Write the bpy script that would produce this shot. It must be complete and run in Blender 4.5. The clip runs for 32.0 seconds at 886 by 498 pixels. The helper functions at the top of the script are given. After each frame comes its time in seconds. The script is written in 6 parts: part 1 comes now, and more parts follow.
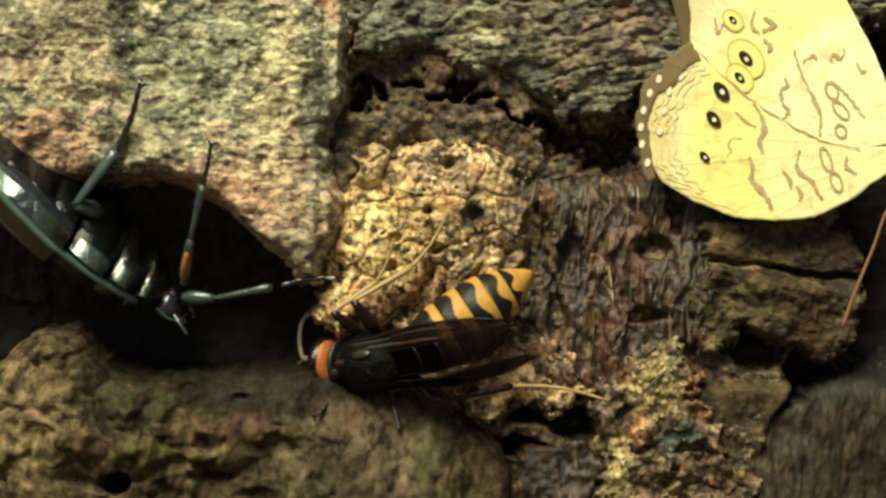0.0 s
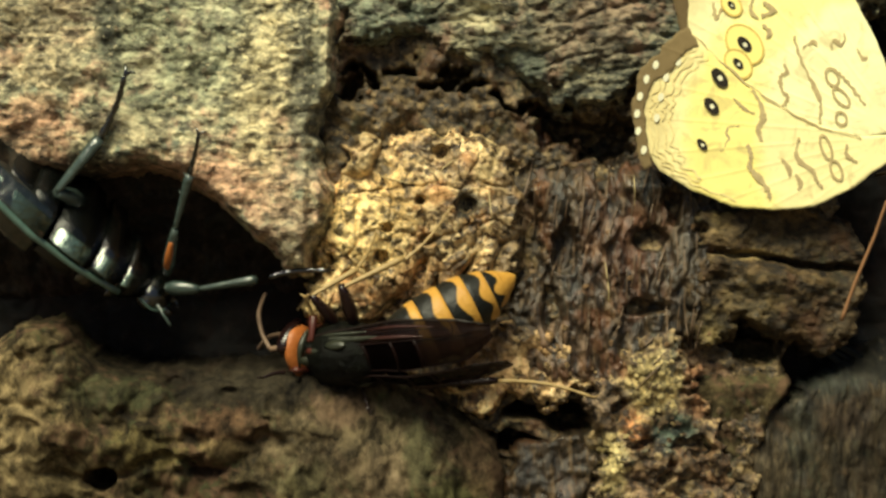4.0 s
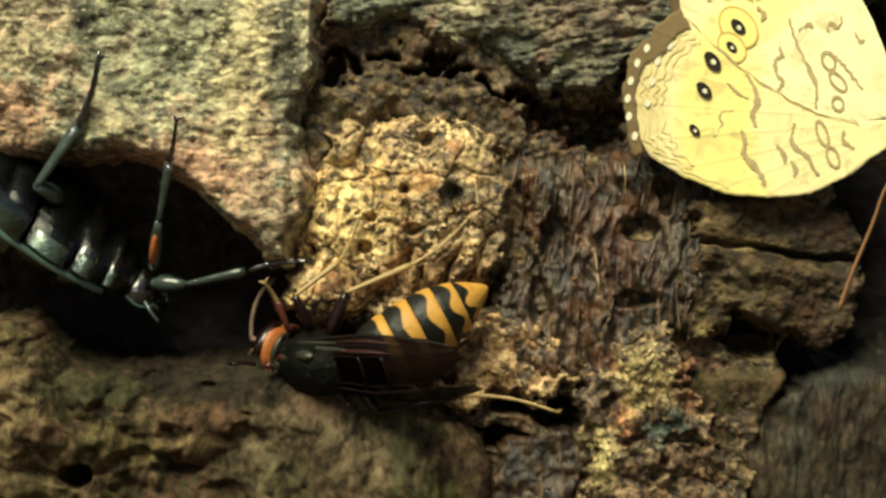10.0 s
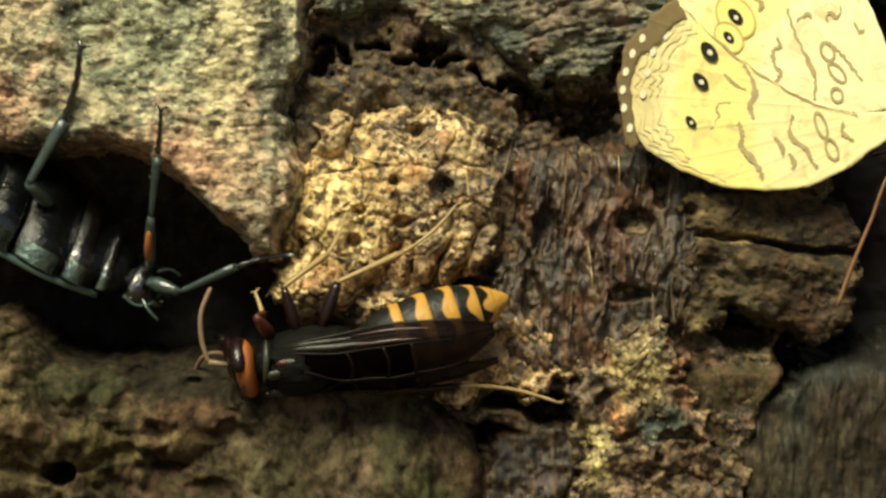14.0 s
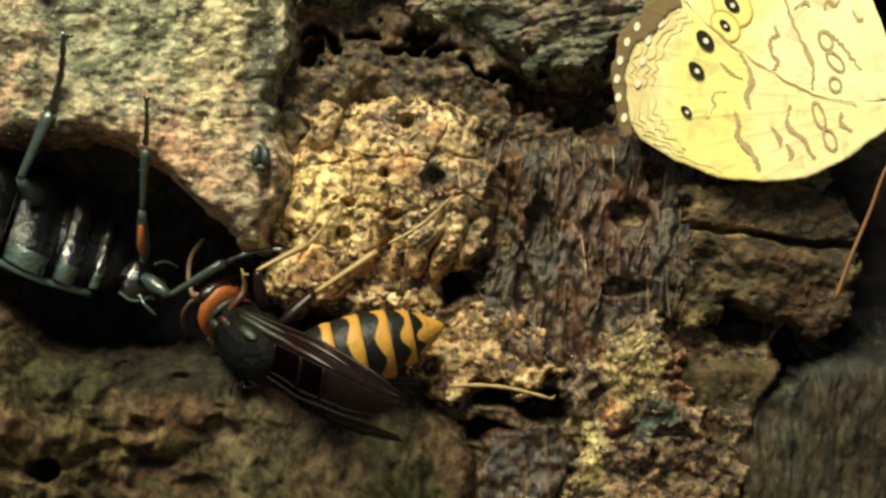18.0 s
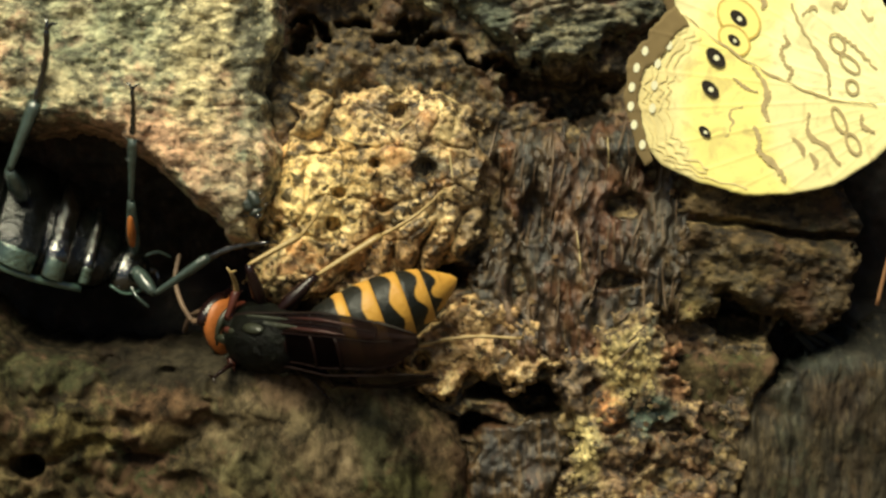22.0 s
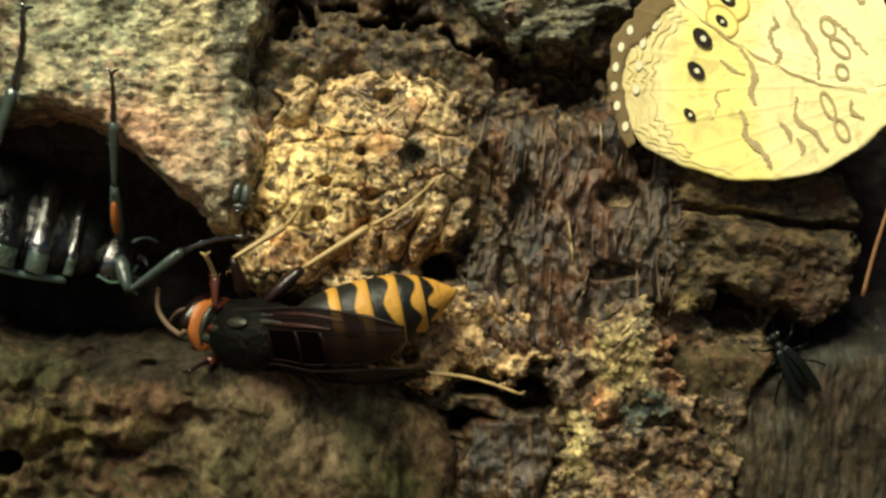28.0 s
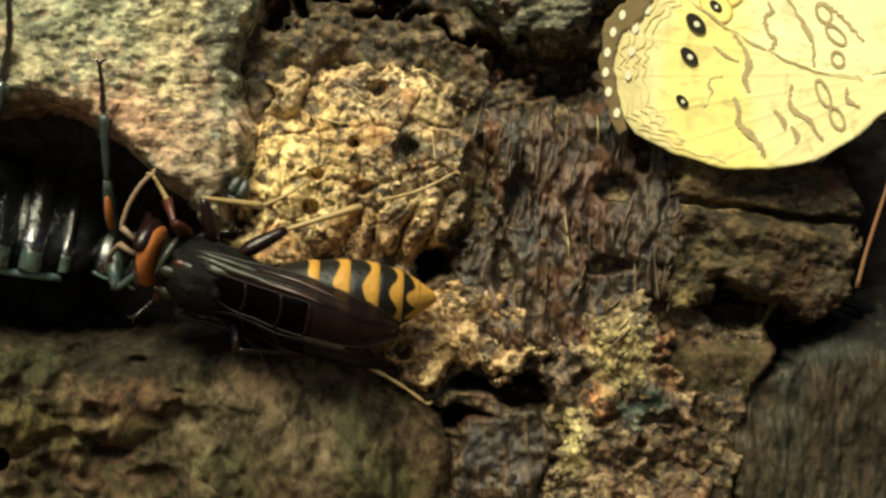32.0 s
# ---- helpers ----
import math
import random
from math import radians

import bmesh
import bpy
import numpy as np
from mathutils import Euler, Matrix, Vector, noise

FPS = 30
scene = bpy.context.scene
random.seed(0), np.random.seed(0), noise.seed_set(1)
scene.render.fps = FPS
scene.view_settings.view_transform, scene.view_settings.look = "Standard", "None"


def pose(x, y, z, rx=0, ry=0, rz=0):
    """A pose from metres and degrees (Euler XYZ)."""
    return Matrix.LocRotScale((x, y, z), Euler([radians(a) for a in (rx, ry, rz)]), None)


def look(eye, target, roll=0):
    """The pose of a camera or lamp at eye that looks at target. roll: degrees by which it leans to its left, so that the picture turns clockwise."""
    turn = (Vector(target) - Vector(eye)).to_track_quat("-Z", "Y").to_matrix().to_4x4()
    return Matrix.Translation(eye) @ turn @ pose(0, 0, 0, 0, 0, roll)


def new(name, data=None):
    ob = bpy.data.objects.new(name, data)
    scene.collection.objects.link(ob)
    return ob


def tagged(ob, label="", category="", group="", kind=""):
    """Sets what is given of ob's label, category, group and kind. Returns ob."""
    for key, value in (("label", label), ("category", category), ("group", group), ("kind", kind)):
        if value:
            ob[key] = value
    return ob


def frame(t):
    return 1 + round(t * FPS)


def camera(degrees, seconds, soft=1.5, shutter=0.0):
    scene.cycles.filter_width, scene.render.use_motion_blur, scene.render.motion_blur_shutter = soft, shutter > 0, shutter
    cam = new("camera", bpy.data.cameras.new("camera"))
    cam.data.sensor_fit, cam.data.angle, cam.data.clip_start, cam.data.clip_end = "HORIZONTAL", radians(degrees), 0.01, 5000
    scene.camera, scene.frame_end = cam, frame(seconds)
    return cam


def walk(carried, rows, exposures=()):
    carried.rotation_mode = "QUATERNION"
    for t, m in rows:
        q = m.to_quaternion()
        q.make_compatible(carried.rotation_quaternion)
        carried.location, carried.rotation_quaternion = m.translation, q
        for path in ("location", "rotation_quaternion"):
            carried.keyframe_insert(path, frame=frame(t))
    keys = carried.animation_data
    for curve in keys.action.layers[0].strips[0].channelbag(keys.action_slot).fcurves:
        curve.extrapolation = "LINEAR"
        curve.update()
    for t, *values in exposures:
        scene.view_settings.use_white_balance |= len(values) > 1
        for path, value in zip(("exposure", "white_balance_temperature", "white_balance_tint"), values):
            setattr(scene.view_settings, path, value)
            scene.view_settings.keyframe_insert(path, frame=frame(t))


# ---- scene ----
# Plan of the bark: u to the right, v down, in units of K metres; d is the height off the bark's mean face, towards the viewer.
K = 0.0000574
EYE = 0.2117


def at(u, v, d=0.0):
    k = K * (1 - d * K / EYE)
    return Vector(((u - 784) * k, -d * K, 1.2 + (441 - v) * k))


# seconds, shift across, shift down, closeness
cam = camera(24, 32.0, soft=2.7)
walk(cam, [(t, pose(u * K, -EYE / s, 1.2 - v * K, 90, 0, 0)) for t, u, v, s in (
    (0.0, 0.0, -0.0, 1.0000), (1.0, 3.3, 3.2, 1.0048), (2.0, 6.2, 8.2, 1.0095), (3.0, 9.2, 13.0, 1.0146), (3.5, 11.0, 14.5, 1.0171),
    (5.5, 19.0, 18.8, 1.0275), (6.0, 20.2, 21.4, 1.0296), (7.0, 24.1, 23.7, 1.0345), (8.0, 28.2, 26.1, 1.0394), (9.0, 33.2, 28.8, 1.0445),
    (10.0, 38.2, 31.9, 1.0494), (11.0, 42.3, 35.0, 1.0544), (12.0, 47.2, 37.5, 1.0595), (13.0, 50.9, 40.2, 1.0644), (14.0, 54.0, 43.2, 1.0695),
    (14.5, 55.9, 44.5, 1.0720), (16.5, 65.6, 50.2, 1.0816), (17.0, 66.5, 51.7, 1.0842), (18.0, 68.2, 54.2, 1.0887), (19.0, 71.5, 56.5, 1.0941),
    (20.0, 75.8, 60.1, 1.0990), (21.0, 78.8, 64.2, 1.1045), (22.0, 81.3, 67.4, 1.1088), (23.0, 84.7, 70.4, 1.1136), (24.0, 88.3, 72.6, 1.1188),
    (25.0, 90.8, 75.1, 1.1238), (25.5, 91.5, 76.5, 1.1265), (27.5, 98.2, 81.3, 1.1361), (28.0, 99.4, 82.5, 1.1384), (29.0, 101.7, 84.7, 1.1431),
    (30.0, 104.0, 87.0, 1.1484), (31.0, 106.1, 89.5, 1.1535), (32.0, 108.2, 91.7, 1.1582),
)])

# ---- light ----
SUN_FROM = Vector((-0.24, -0.58, 0.78)).normalized()
world = bpy.data.worlds.new("sky")
scene.world = world
world.use_nodes = True
wn = world.node_tree.nodes
sky = wn.new("ShaderNodeTexSky")
sky.sky_type, sky.sun_disc = "NISHITA", False
sky.sun_elevation = math.asin(SUN_FROM.z)
sky.sun_rotation = math.atan2(SUN_FROM.x, SUN_FROM.y)
world.node_tree.links.new(sky.outputs[0], wn["Background"].inputs[0])
wn["Background"].inputs[1].default_value = 0.02
sun = new("sun", bpy.data.lights.new("sun", "SUN"))
sun.data.energy, sun.data.angle, sun.data.color = 3.0, radians(30), (0.97, 0.92, 0.64)
sun.matrix_world = look(SUN_FROM * 3 + Vector((0, 0, 1.2)), (0, 0, 1.2))
scene.view_settings.exposure = 1.10


# ---- materials ----
class Net:
    """A node material under construction."""

    def __init__(self, name, rough=0.7, metal=0.0, spec=0.4):
        self.mat = bpy.data.materials.new(name)
        self.mat.use_nodes = True
        self.t = self.mat.node_tree
        self.bsdf = self.t.nodes["Principled BSDF"]
        self.bsdf.inputs["Roughness"].default_value = rough
        self.bsdf.inputs["Metallic"].default_value = metal
        self.bsdf.inputs["Specular IOR Level"].default_value = spec
        self.co = self.node("ShaderNodeTexCoord").outputs["Object"]

    def node(self, kind):
        return self.t.nodes.new(kind)

    def put(self, a, b):
        if isinstance(a, bpy.types.NodeSocket):
            self.t.links.new(a, b)
        else:
            b.default_value = a

    def mapped(self, scale, turn=0.0):
        m = self.node("ShaderNodeMapping")
        m.inputs["Scale"].default_value = scale
        m.inputs["Rotation"].default_value = (0, turn, 0)
        self.put(self.co, m.inputs[0])
        return m.outputs[0]

    def noise(self, co, scale, detail=6.0, rough=0.6, warp=0.0):
        n = self.node("ShaderNodeTexNoise")
        self.put(co, n.inputs["Vector"])
        n.inputs["Scale"].default_value, n.inputs["Detail"].default_value = scale, detail
        n.inputs["Roughness"].default_value, n.inputs["Distortion"].default_value = rough, warp
        return n.outputs[0]

    def cells(self, co, scale, feature="DISTANCE_TO_EDGE"):
        n = self.node("ShaderNodeTexVoronoi")
        n.feature = feature
        self.put(co, n.inputs["Vector"])
        n.inputs["Scale"].default_value = scale
        return n.outputs["Distance"]

    def ramp(self, fac, stops):
        n = self.node("ShaderNodeValToRGB")
        self.put(fac, n.inputs[0])
        e = n.color_ramp.elements
        while len(e) < len(stops):
            e.new(0.5)
        for el, (p, c) in zip(e, stops):
            el.position, el.color = p, (*c, 1)
        return n.outputs[0]

    def math(self, op, a, b=0.0, c=0.0, clamp=False):
        n = self.node("ShaderNodeMath")
        n.operation, n.use_clamp = op, clamp
        for x, s in zip((a, b, c), n.inputs):
            self.put(x, s)
        return n.outputs[0]

    def step(self, x, lo, hi):
        n = self.node("ShaderNodeMapRange")
        n.interpolation_type = "SMOOTHSTEP"
        self.put(x, n.inputs[0])
        n.inputs[1].default_value, n.inputs[2].default_value = lo, hi
        return n.outputs[0]

    def mix(self, fac, a, b, blend="MIX"):
        n = self.node("ShaderNodeMix")
        n.data_type, n.blend_type = "RGBA", blend
        self.put(fac, n.inputs[0])
        for x, s in ((a, n.inputs[6]), (b, n.inputs[7])):
            self.put((*x, 1) if isinstance(x, tuple) else x, s)
        return n.outputs[2]

    def bump(self, h, dist, strength=1.0):
        n = self.node("ShaderNodeBump")
        n.inputs["Distance"].default_value, n.inputs["Strength"].default_value = dist, strength
        self.put(h, n.inputs["Height"])
        self.put(n.outputs[0], self.bsdf.inputs["Normal"])

    def done(self, colour=None, rough=None):
        if colour is not None:
            self.put((*colour, 1) if isinstance(colour, tuple) else colour, self.bsdf.inputs["Base Color"])
        if rough is not None:
            self.put(rough, self.bsdf.inputs["Roughness"])
        return self.mat


def bark_mat(name, deep, low, mid, high, tint_a, tint_b, grain=900.0, stretch=(1, 1, 1), turn=0.0, speck=0.5, rough=0.75, spec=0.35, bump=0.00022, patch=160.0, stains_and_shading=(), chips=0.0, chip_size=14.0, flecks=0.55):
    """Bark: four tones by grain, broken into uneven chips of their own tone, stained in two tints by patches and by
    placed spots, some of them painted shading, dark pits and pale flecks.
    """
    n = Net(name, rough, 0, spec)
    co = n.mapped(stretch, turn)
    g = n.noise(co, grain, 9, 0.68, 0.4)
    chip = None
    if chips:
        warp = n.node("ShaderNodeTexNoise")
        n.put(co, warp.inputs["Vector"])
        warp.inputs["Scale"].default_value, warp.inputs["Detail"].default_value = 0.7 / (chip_size * K), 4
        shift = n.node("ShaderNodeVectorMath")
        shift.operation = "MULTIPLY_ADD"
        n.put(warp.outputs["Color"], shift.inputs[0])
        shift.inputs[1].default_value = (chip_size * K * 2.2,) * 3
        n.put(co, shift.inputs[2])
        cell = n.node("ShaderNodeTexVoronoi")
        n.put(shift.outputs[0], cell.inputs["Vector"])
        cell.inputs["Scale"].default_value = 1 / (chip_size * K)
        tone = n.node("ShaderNodeSeparateColor")
        n.put(cell.outputs["Color"], tone.inputs[0])
        chip = tone.outputs[0]
        g = n.math("ADD", g, n.math("MULTIPLY", n.math("SUBTRACT", chip, 0.5), 0.22 * chips))
    col = n.ramp(g, ((0.34, deep), (0.44, low), (0.53, mid), (0.66, high)))
    p = n.noise(n.co, patch, 5, 0.6, 0.8)
    col = n.mix(n.math("MULTIPLY", n.step(p, 0.50, 0.62), 0.75), col, n.mix(g, tint_a, tuple(c * min(1.9, 0.95 / max(tint_a)) for c in tint_a)))
    p2 = n.noise(n.mapped((1.3, 1, 0.9)), patch * 1.7, 5, 0.65, 0.6)
    col = n.mix(n.math("MULTIPLY", n.step(p2, 0.55, 0.66), 0.7), col, n.mix(g, tint_b, tuple(c * min(1.8, 0.95 / max(tint_b)) for c in tint_b)))
    edge = n.noise(n.co, 700, 5, 0.65)
    for su, sv, ru, rv, tone, amount in stains_and_shading:
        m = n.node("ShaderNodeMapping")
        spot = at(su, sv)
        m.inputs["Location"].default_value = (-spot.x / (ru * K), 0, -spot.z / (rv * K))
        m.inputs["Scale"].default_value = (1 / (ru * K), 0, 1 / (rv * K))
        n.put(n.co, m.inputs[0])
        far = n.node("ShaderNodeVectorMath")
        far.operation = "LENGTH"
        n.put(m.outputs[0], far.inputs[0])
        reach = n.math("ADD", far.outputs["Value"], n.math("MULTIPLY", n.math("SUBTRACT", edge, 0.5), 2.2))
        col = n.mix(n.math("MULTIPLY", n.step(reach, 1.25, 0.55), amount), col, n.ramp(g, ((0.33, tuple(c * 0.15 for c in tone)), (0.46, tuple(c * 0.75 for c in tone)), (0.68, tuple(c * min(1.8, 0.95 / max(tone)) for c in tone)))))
    pits = n.noise(co, grain * 1.7, 5, 0.6)
    col = n.mix(n.math("MULTIPLY", n.step(pits, 0.49, 0.37), speck), col, deep)
    fleck = n.noise(co, grain * 3.1, 3, 0.5)
    col = n.mix(n.math("MULTIPLY", n.step(fleck, 0.60, 0.70), flecks), col, high)
    h = n.math("ADD", g, n.math("MULTIPLY", n.noise(co, grain * 2.6, 6, 0.7), 0.55))
    if chips:
        h = n.math("ADD", h, n.math("MULTIPLY", chip, 0.5 * chips))
    n.bump(h, bump, 0.9)
    wet = n.noise(n.co, 420, 4, 0.6)
    return n.done(col, n.math("SUBTRACT", rough, n.math("MULTIPLY", n.step(wet, 0.55, 0.72), 0.32)))


M = {}
# spots at (220, 322), (565, 200), (540, 420) paint shade on lip and flank
M["grey"] = bark_mat("lichened_bark", (0.05, 0.045, 0.032), (0.20, 0.195, 0.128), (0.40, 0.375, 0.235), (0.76, 0.66, 0.40), (0.40, 0.235, 0.15), (0.14, 0.18, 0.13), 640, (0.8, 1, 1.3), 0.25, speck=0.65, bump=0.0003, chips=0.9, chip_size=17, stains_and_shading=((220, 322, 170, 28, (0.035, 0.025, 0.018), 0.92), (470, 300, 40, 40, (0.62, 0.52, 0.28), 0.7), (150, 30, 90, 60, (0.17, 0.16, 0.10), 0.7), (60, 40, 60, 60, (0.42, 0.36, 0.22), 0.6), (100, 230, 50, 40, (0.46, 0.27, 0.17), 0.8), (440, 60, 60, 60, (0.36, 0.36, 0.24), 0.7), (450, 190, 50, 60, (0.46, 0.40, 0.23), 0.7), (250, 170, 26, 16, (0.08, 0.09, 0.06), 0.8), (330, 40, 24, 16, (0.07, 0.075, 0.05), 0.8), (215, 240, 34, 24, (0.10, 0.075, 0.05), 0.75), (470, 250, 26, 40, (0.16, 0.16, 0.11), 0.7), (180, 95, 40, 20, (0.5, 0.30, 0.18), 0.7), (280, 250, 60, 40, (0.40, 0.34, 0.20), 0.7), (400, 345, 190, 60, (0.42, 0.245, 0.15), 0.8), (60, 275, 120, 60, (0.36, 0.21, 0.125), 0.8), (330, 130, 170, 110, (0.28, 0.295, 0.185), 0.75), (500, 170, 60, 160, (0.56, 0.47, 0.26), 0.7), (228, 60, 26, 100, (0.06, 0.062, 0.045), 0.85), (565, 200, 34, 150, (0.17, 0.165, 0.115), 0.85), (120, 120, 80, 90, (0.34, 0.26, 0.15), 0.6), (540, 420, 60, 60, (0.24, 0.19, 0.12), 0.7)))
M["slate"] = bark_mat("cracked_bark", (0.01804, 0.01722, 0.01312), (0.06724, 0.06888, 0.04838), (0.1394, 0.1337, 0.0902), (0.3198, 0.287, 0.1763), (0.1673, 0.09758, 0.06273), (0.07667, 0.09758, 0.07667), 640, (0.75, 1, 1.5), 0.15, speck=0.8, bump=0.0003, chips=0.8, chip_size=15, stains_and_shading=((700, 60, 90, 60, (0.14, 0.165, 0.115), 0.8), (850, 60, 50, 70, (0.36, 0.33, 0.2), 0.7), (1040, 80, 110, 60, (0.19, 0.15, 0.10), 0.7), (930, 150, 60, 50, (0.08, 0.095, 0.07), 0.8)))
M["crust"] = bark_mat("sap_crust", (0.035, 0.019, 0.009), (0.19, 0.112, 0.046), (0.55, 0.348, 0.15), (0.97, 0.755, 0.39), (0.40, 0.20, 0.075), (0.15, 0.115, 0.065), 800, spec=0.45, rough=0.5, bump=0.00017, speck=0.6, patch=240, chips=1.8, chip_size=13, flecks=0.3, stains_and_shading=((755, 265, 70, 22, (0.42, 0.27, 0.12), 0.7), (920, 470, 40, 60, (0.10, 0.075, 0.045), 0.8), (690, 340, 70, 60, (0.80, 0.56, 0.24), 0.6), (620, 380, 30, 50, (0.5, 0.3, 0.12), 0.6), (820, 450, 60, 30, (0.30, 0.22, 0.11), 0.7), (915, 390, 50, 150, (0.15, 0.105, 0.055), 0.8), (840, 330, 60, 30, (0.22, 0.15, 0.075), 0.7), (790, 400, 50, 30, (0.26, 0.19, 0.10), 0.7), (842, 378, 32, 30, (0.06, 0.055, 0.04), 0.9), (660, 430, 90, 80, (0.85, 0.62, 0.25), 0.7), (800, 520, 110, 40, (0.36, 0.22, 0.10), 0.8), (770, 290, 60, 40, (0.26, 0.2, 0.11), 0.7), (645, 285, 50, 50, (0.3, 0.23, 0.12), 0.7), (730, 350, 40, 60, (0.42, 0.27, 0.1), 0.6), (560, 550, 40, 50, (0.8, 0.62, 0.28), 0.6), (870, 300, 20, 60, (0.75, 0.58, 0.28), 0.6), (930, 650, 120, 80, (0.24, 0.155, 0.072), 0.75)))
M["rot"] = bark_mat("rotten_bark", (0.010, 0.007, 0.004), (0.045, 0.031, 0.016), (0.10, 0.068, 0.032), (0.27, 0.19, 0.085), (0.10, 0.052, 0.026), (0.05, 0.055, 0.03), 700, spec=0.5, rough=0.6, bump=0.0003, speck=0.8, chips=0.9, chip_size=13)
M["crumb"] = bark_mat("crumbling_bark", (0.018, 0.011, 0.007), (0.085, 0.053, 0.029), (0.175, 0.112, 0.056), (0.46, 0.34, 0.165), (0.187, 0.085, 0.03825), (0.0595, 0.0665, 0.04525), 720, spec=0.5, rough=0.6, bump=0.0003, speck=0.8, chips=1.1, chip_size=13, stains_and_shading=((1195, 772, 46, 34, (0.05, 0.085, 0.068), 0.9), (1130, 765, 26, 36, (0.36, 0.15, 0.05), 0.8), (1092, 830, 26, 56, (0.78, 0.64, 0.28), 0.85), (1160, 690, 44, 60, (0.58, 0.46, 0.19), 0.8), (1265, 840, 60, 60, (0.12, 0.065, 0.03), 0.85), (1080, 720, 40, 30, (0.16, 0.11, 0.07), 0.8), (1150, 860, 40, 40, (0.13, 0.075, 0.04), 0.8), (1290, 740, 50, 40, (0.18, 0.11, 0.05), 0.7)))
M["fibre"] = bark_mat("fibrous_inner_bark", (0.003809, 0.002611, 0.0017), (0.01481, 0.00934, 0.004869), (0.0347, 0.02176, 0.01082), (0.1397, 0.09021, 0.04482), (0.08464, 0.0356, 0.01623), (0.02285, 0.02136, 0.01546), 620, (1.6, 1, 0.36), -0.1, spec=0.65, rough=0.45, bump=0.00028, speck=0.7, chips=0.9, chip_size=12, stains_and_shading=((1010, 450, 26, 90, (0.034, 0.036, 0.032), 0.5), (968, 350, 12, 40, (0.16, 0.07, 0.03), 0.7), (1120, 480, 36, 110, (0.105, 0.046, 0.024), 0.75), (1060, 400, 26, 120, (0.115, 0.06, 0.033), 0.7), (1150, 340, 16, 50, (0.036, 0.042, 0.04), 0.7), (1000, 620, 50, 50, (0.14, 0.09, 0.055), 0.7), (1200, 480, 36, 70, (0.058, 0.044, 0.027), 0.7)))
# pale entry at (1330, 466) paints the lit lip below the crack
M["ledge"] = bark_mat("flaking_bark", (0.007917, 0.004962, 0.002481), (0.02231, 0.01458, 0.006202), (0.04498, 0.02853, 0.01116), (0.1152, 0.07442, 0.03101), (0.04678, 0.0217, 0.009304), (0.02879, 0.02636, 0.00992), 520, (0.8, 1, 1.3), 0.15, bump=0.00026, chips=0.9, chip_size=15, stains_and_shading=((1385, 420, 110, 40, (0.045, 0.032, 0.014), 0.85), (1330, 466, 60, 10, (0.26, 0.19, 0.08), 0.8), (1276, 400, 22, 34, (0.22, 0.16, 0.06), 0.8), (1410, 380, 60, 40, (0.12, 0.072, 0.024), 0.6), (1262, 600, 26, 40, (0.2, 0.15, 0.058), 0.8), (1320, 560, 60, 60, (0.085, 0.062, 0.026), 0.6), (1280, 440, 40, 40, (0.16, 0.11, 0.05), 0.7), (1490, 570, 40, 50, (0.05, 0.034, 0.017), 0.7)))
# near-black entries paint in shade: along the hollow's edge, a pit, a fold
M["moss"] = bark_mat("smooth_mossy_bark", (0.01032, 0.00817, 0.004988), (0.0258, 0.01935, 0.01015), (0.04988, 0.03784, 0.01849), (0.1015, 0.07826, 0.03698), (0.07396, 0.043, 0.0258), (0.03698, 0.04214, 0.01849), 380, (1.15, 1, 0.8), speck=0.5, spec=0.12, rough=0.85, bump=0.00013, patch=300, chips=0.55, chip_size=18, flecks=0.12, stains_and_shading=((390, 650, 225, 80, (0.011, 0.0085, 0.0055), 0.9), (570, 665, 130, 50, (0.018, 0.0135, 0.0085), 0.85), (290, 800, 74, 40, (0.112, 0.088, 0.034), 0.7), (60, 740, 100, 120, (0.205, 0.152, 0.076), 0.78), (480, 705, 130, 46, (0.022, 0.018, 0.0115), 0.85), (430, 765, 60, 40, (0.10, 0.055, 0.03), 0.7), (420, 800, 46, 24, (0.125, 0.092, 0.042), 0.65), (120, 850, 150, 50, (0.15, 0.114, 0.056), 0.65), (640, 800, 170, 90, (0.108, 0.083, 0.048), 0.78), (820, 880, 60, 40, (0.075, 0.076, 0.03), 0.6), (860, 820, 40, 60, (0.14, 0.09, 0.05), 0.6), (230, 705, 90, 30, (0.042, 0.044, 0.02), 0.75), (560, 850, 50, 40, (0.075, 0.07, 0.035), 0.6), (700, 850, 40, 60, (0.13, 0.095, 0.058), 0.6), (620, 730, 60, 30, (0.085, 0.052, 0.034), 0.6), (760, 800, 30, 70, (0.06, 0.062, 0.03), 0.6), (366, 782, 14, 11, (0.012, 0.009, 0.006), 0.9), (380, 838, 46, 9, (0.014, 0.011, 0.008), 0.85)))
# dark entries at (1500, 660) and (1640, 610) paint the strip's shaded top
M["strip"] = bark_mat("weathered_bark_strip", (0.009, 0.00675, 0.00432), (0.0225, 0.01665, 0.009), (0.0414, 0.0306, 0.01665), (0.0882, 0.0648, 0.0351), (0.063, 0.0378, 0.0189), (0.0342, 0.0351, 0.0198), 460, (1.5, 1, 0.4), 0.05, bump=0.0002, chips=0.6, chip_size=16, stains_and_shading=((1600, 830, 140, 150, (0.024, 0.0195, 0.0115), 0.75), (1500, 660, 170, 46, (0.009, 0.0095, 0.006), 0.88), (1640, 610, 140, 70, (0.004, 0.0038, 0.0026), 0.92), (1420, 770, 30, 90, (0.022, 0.026, 0.018), 0.6), (1500, 730, 50, 60, (0.045, 0.03, 0.02), 0.7), (1470, 690, 60, 30, (0.02, 0.024, 0.018), 0.8)))
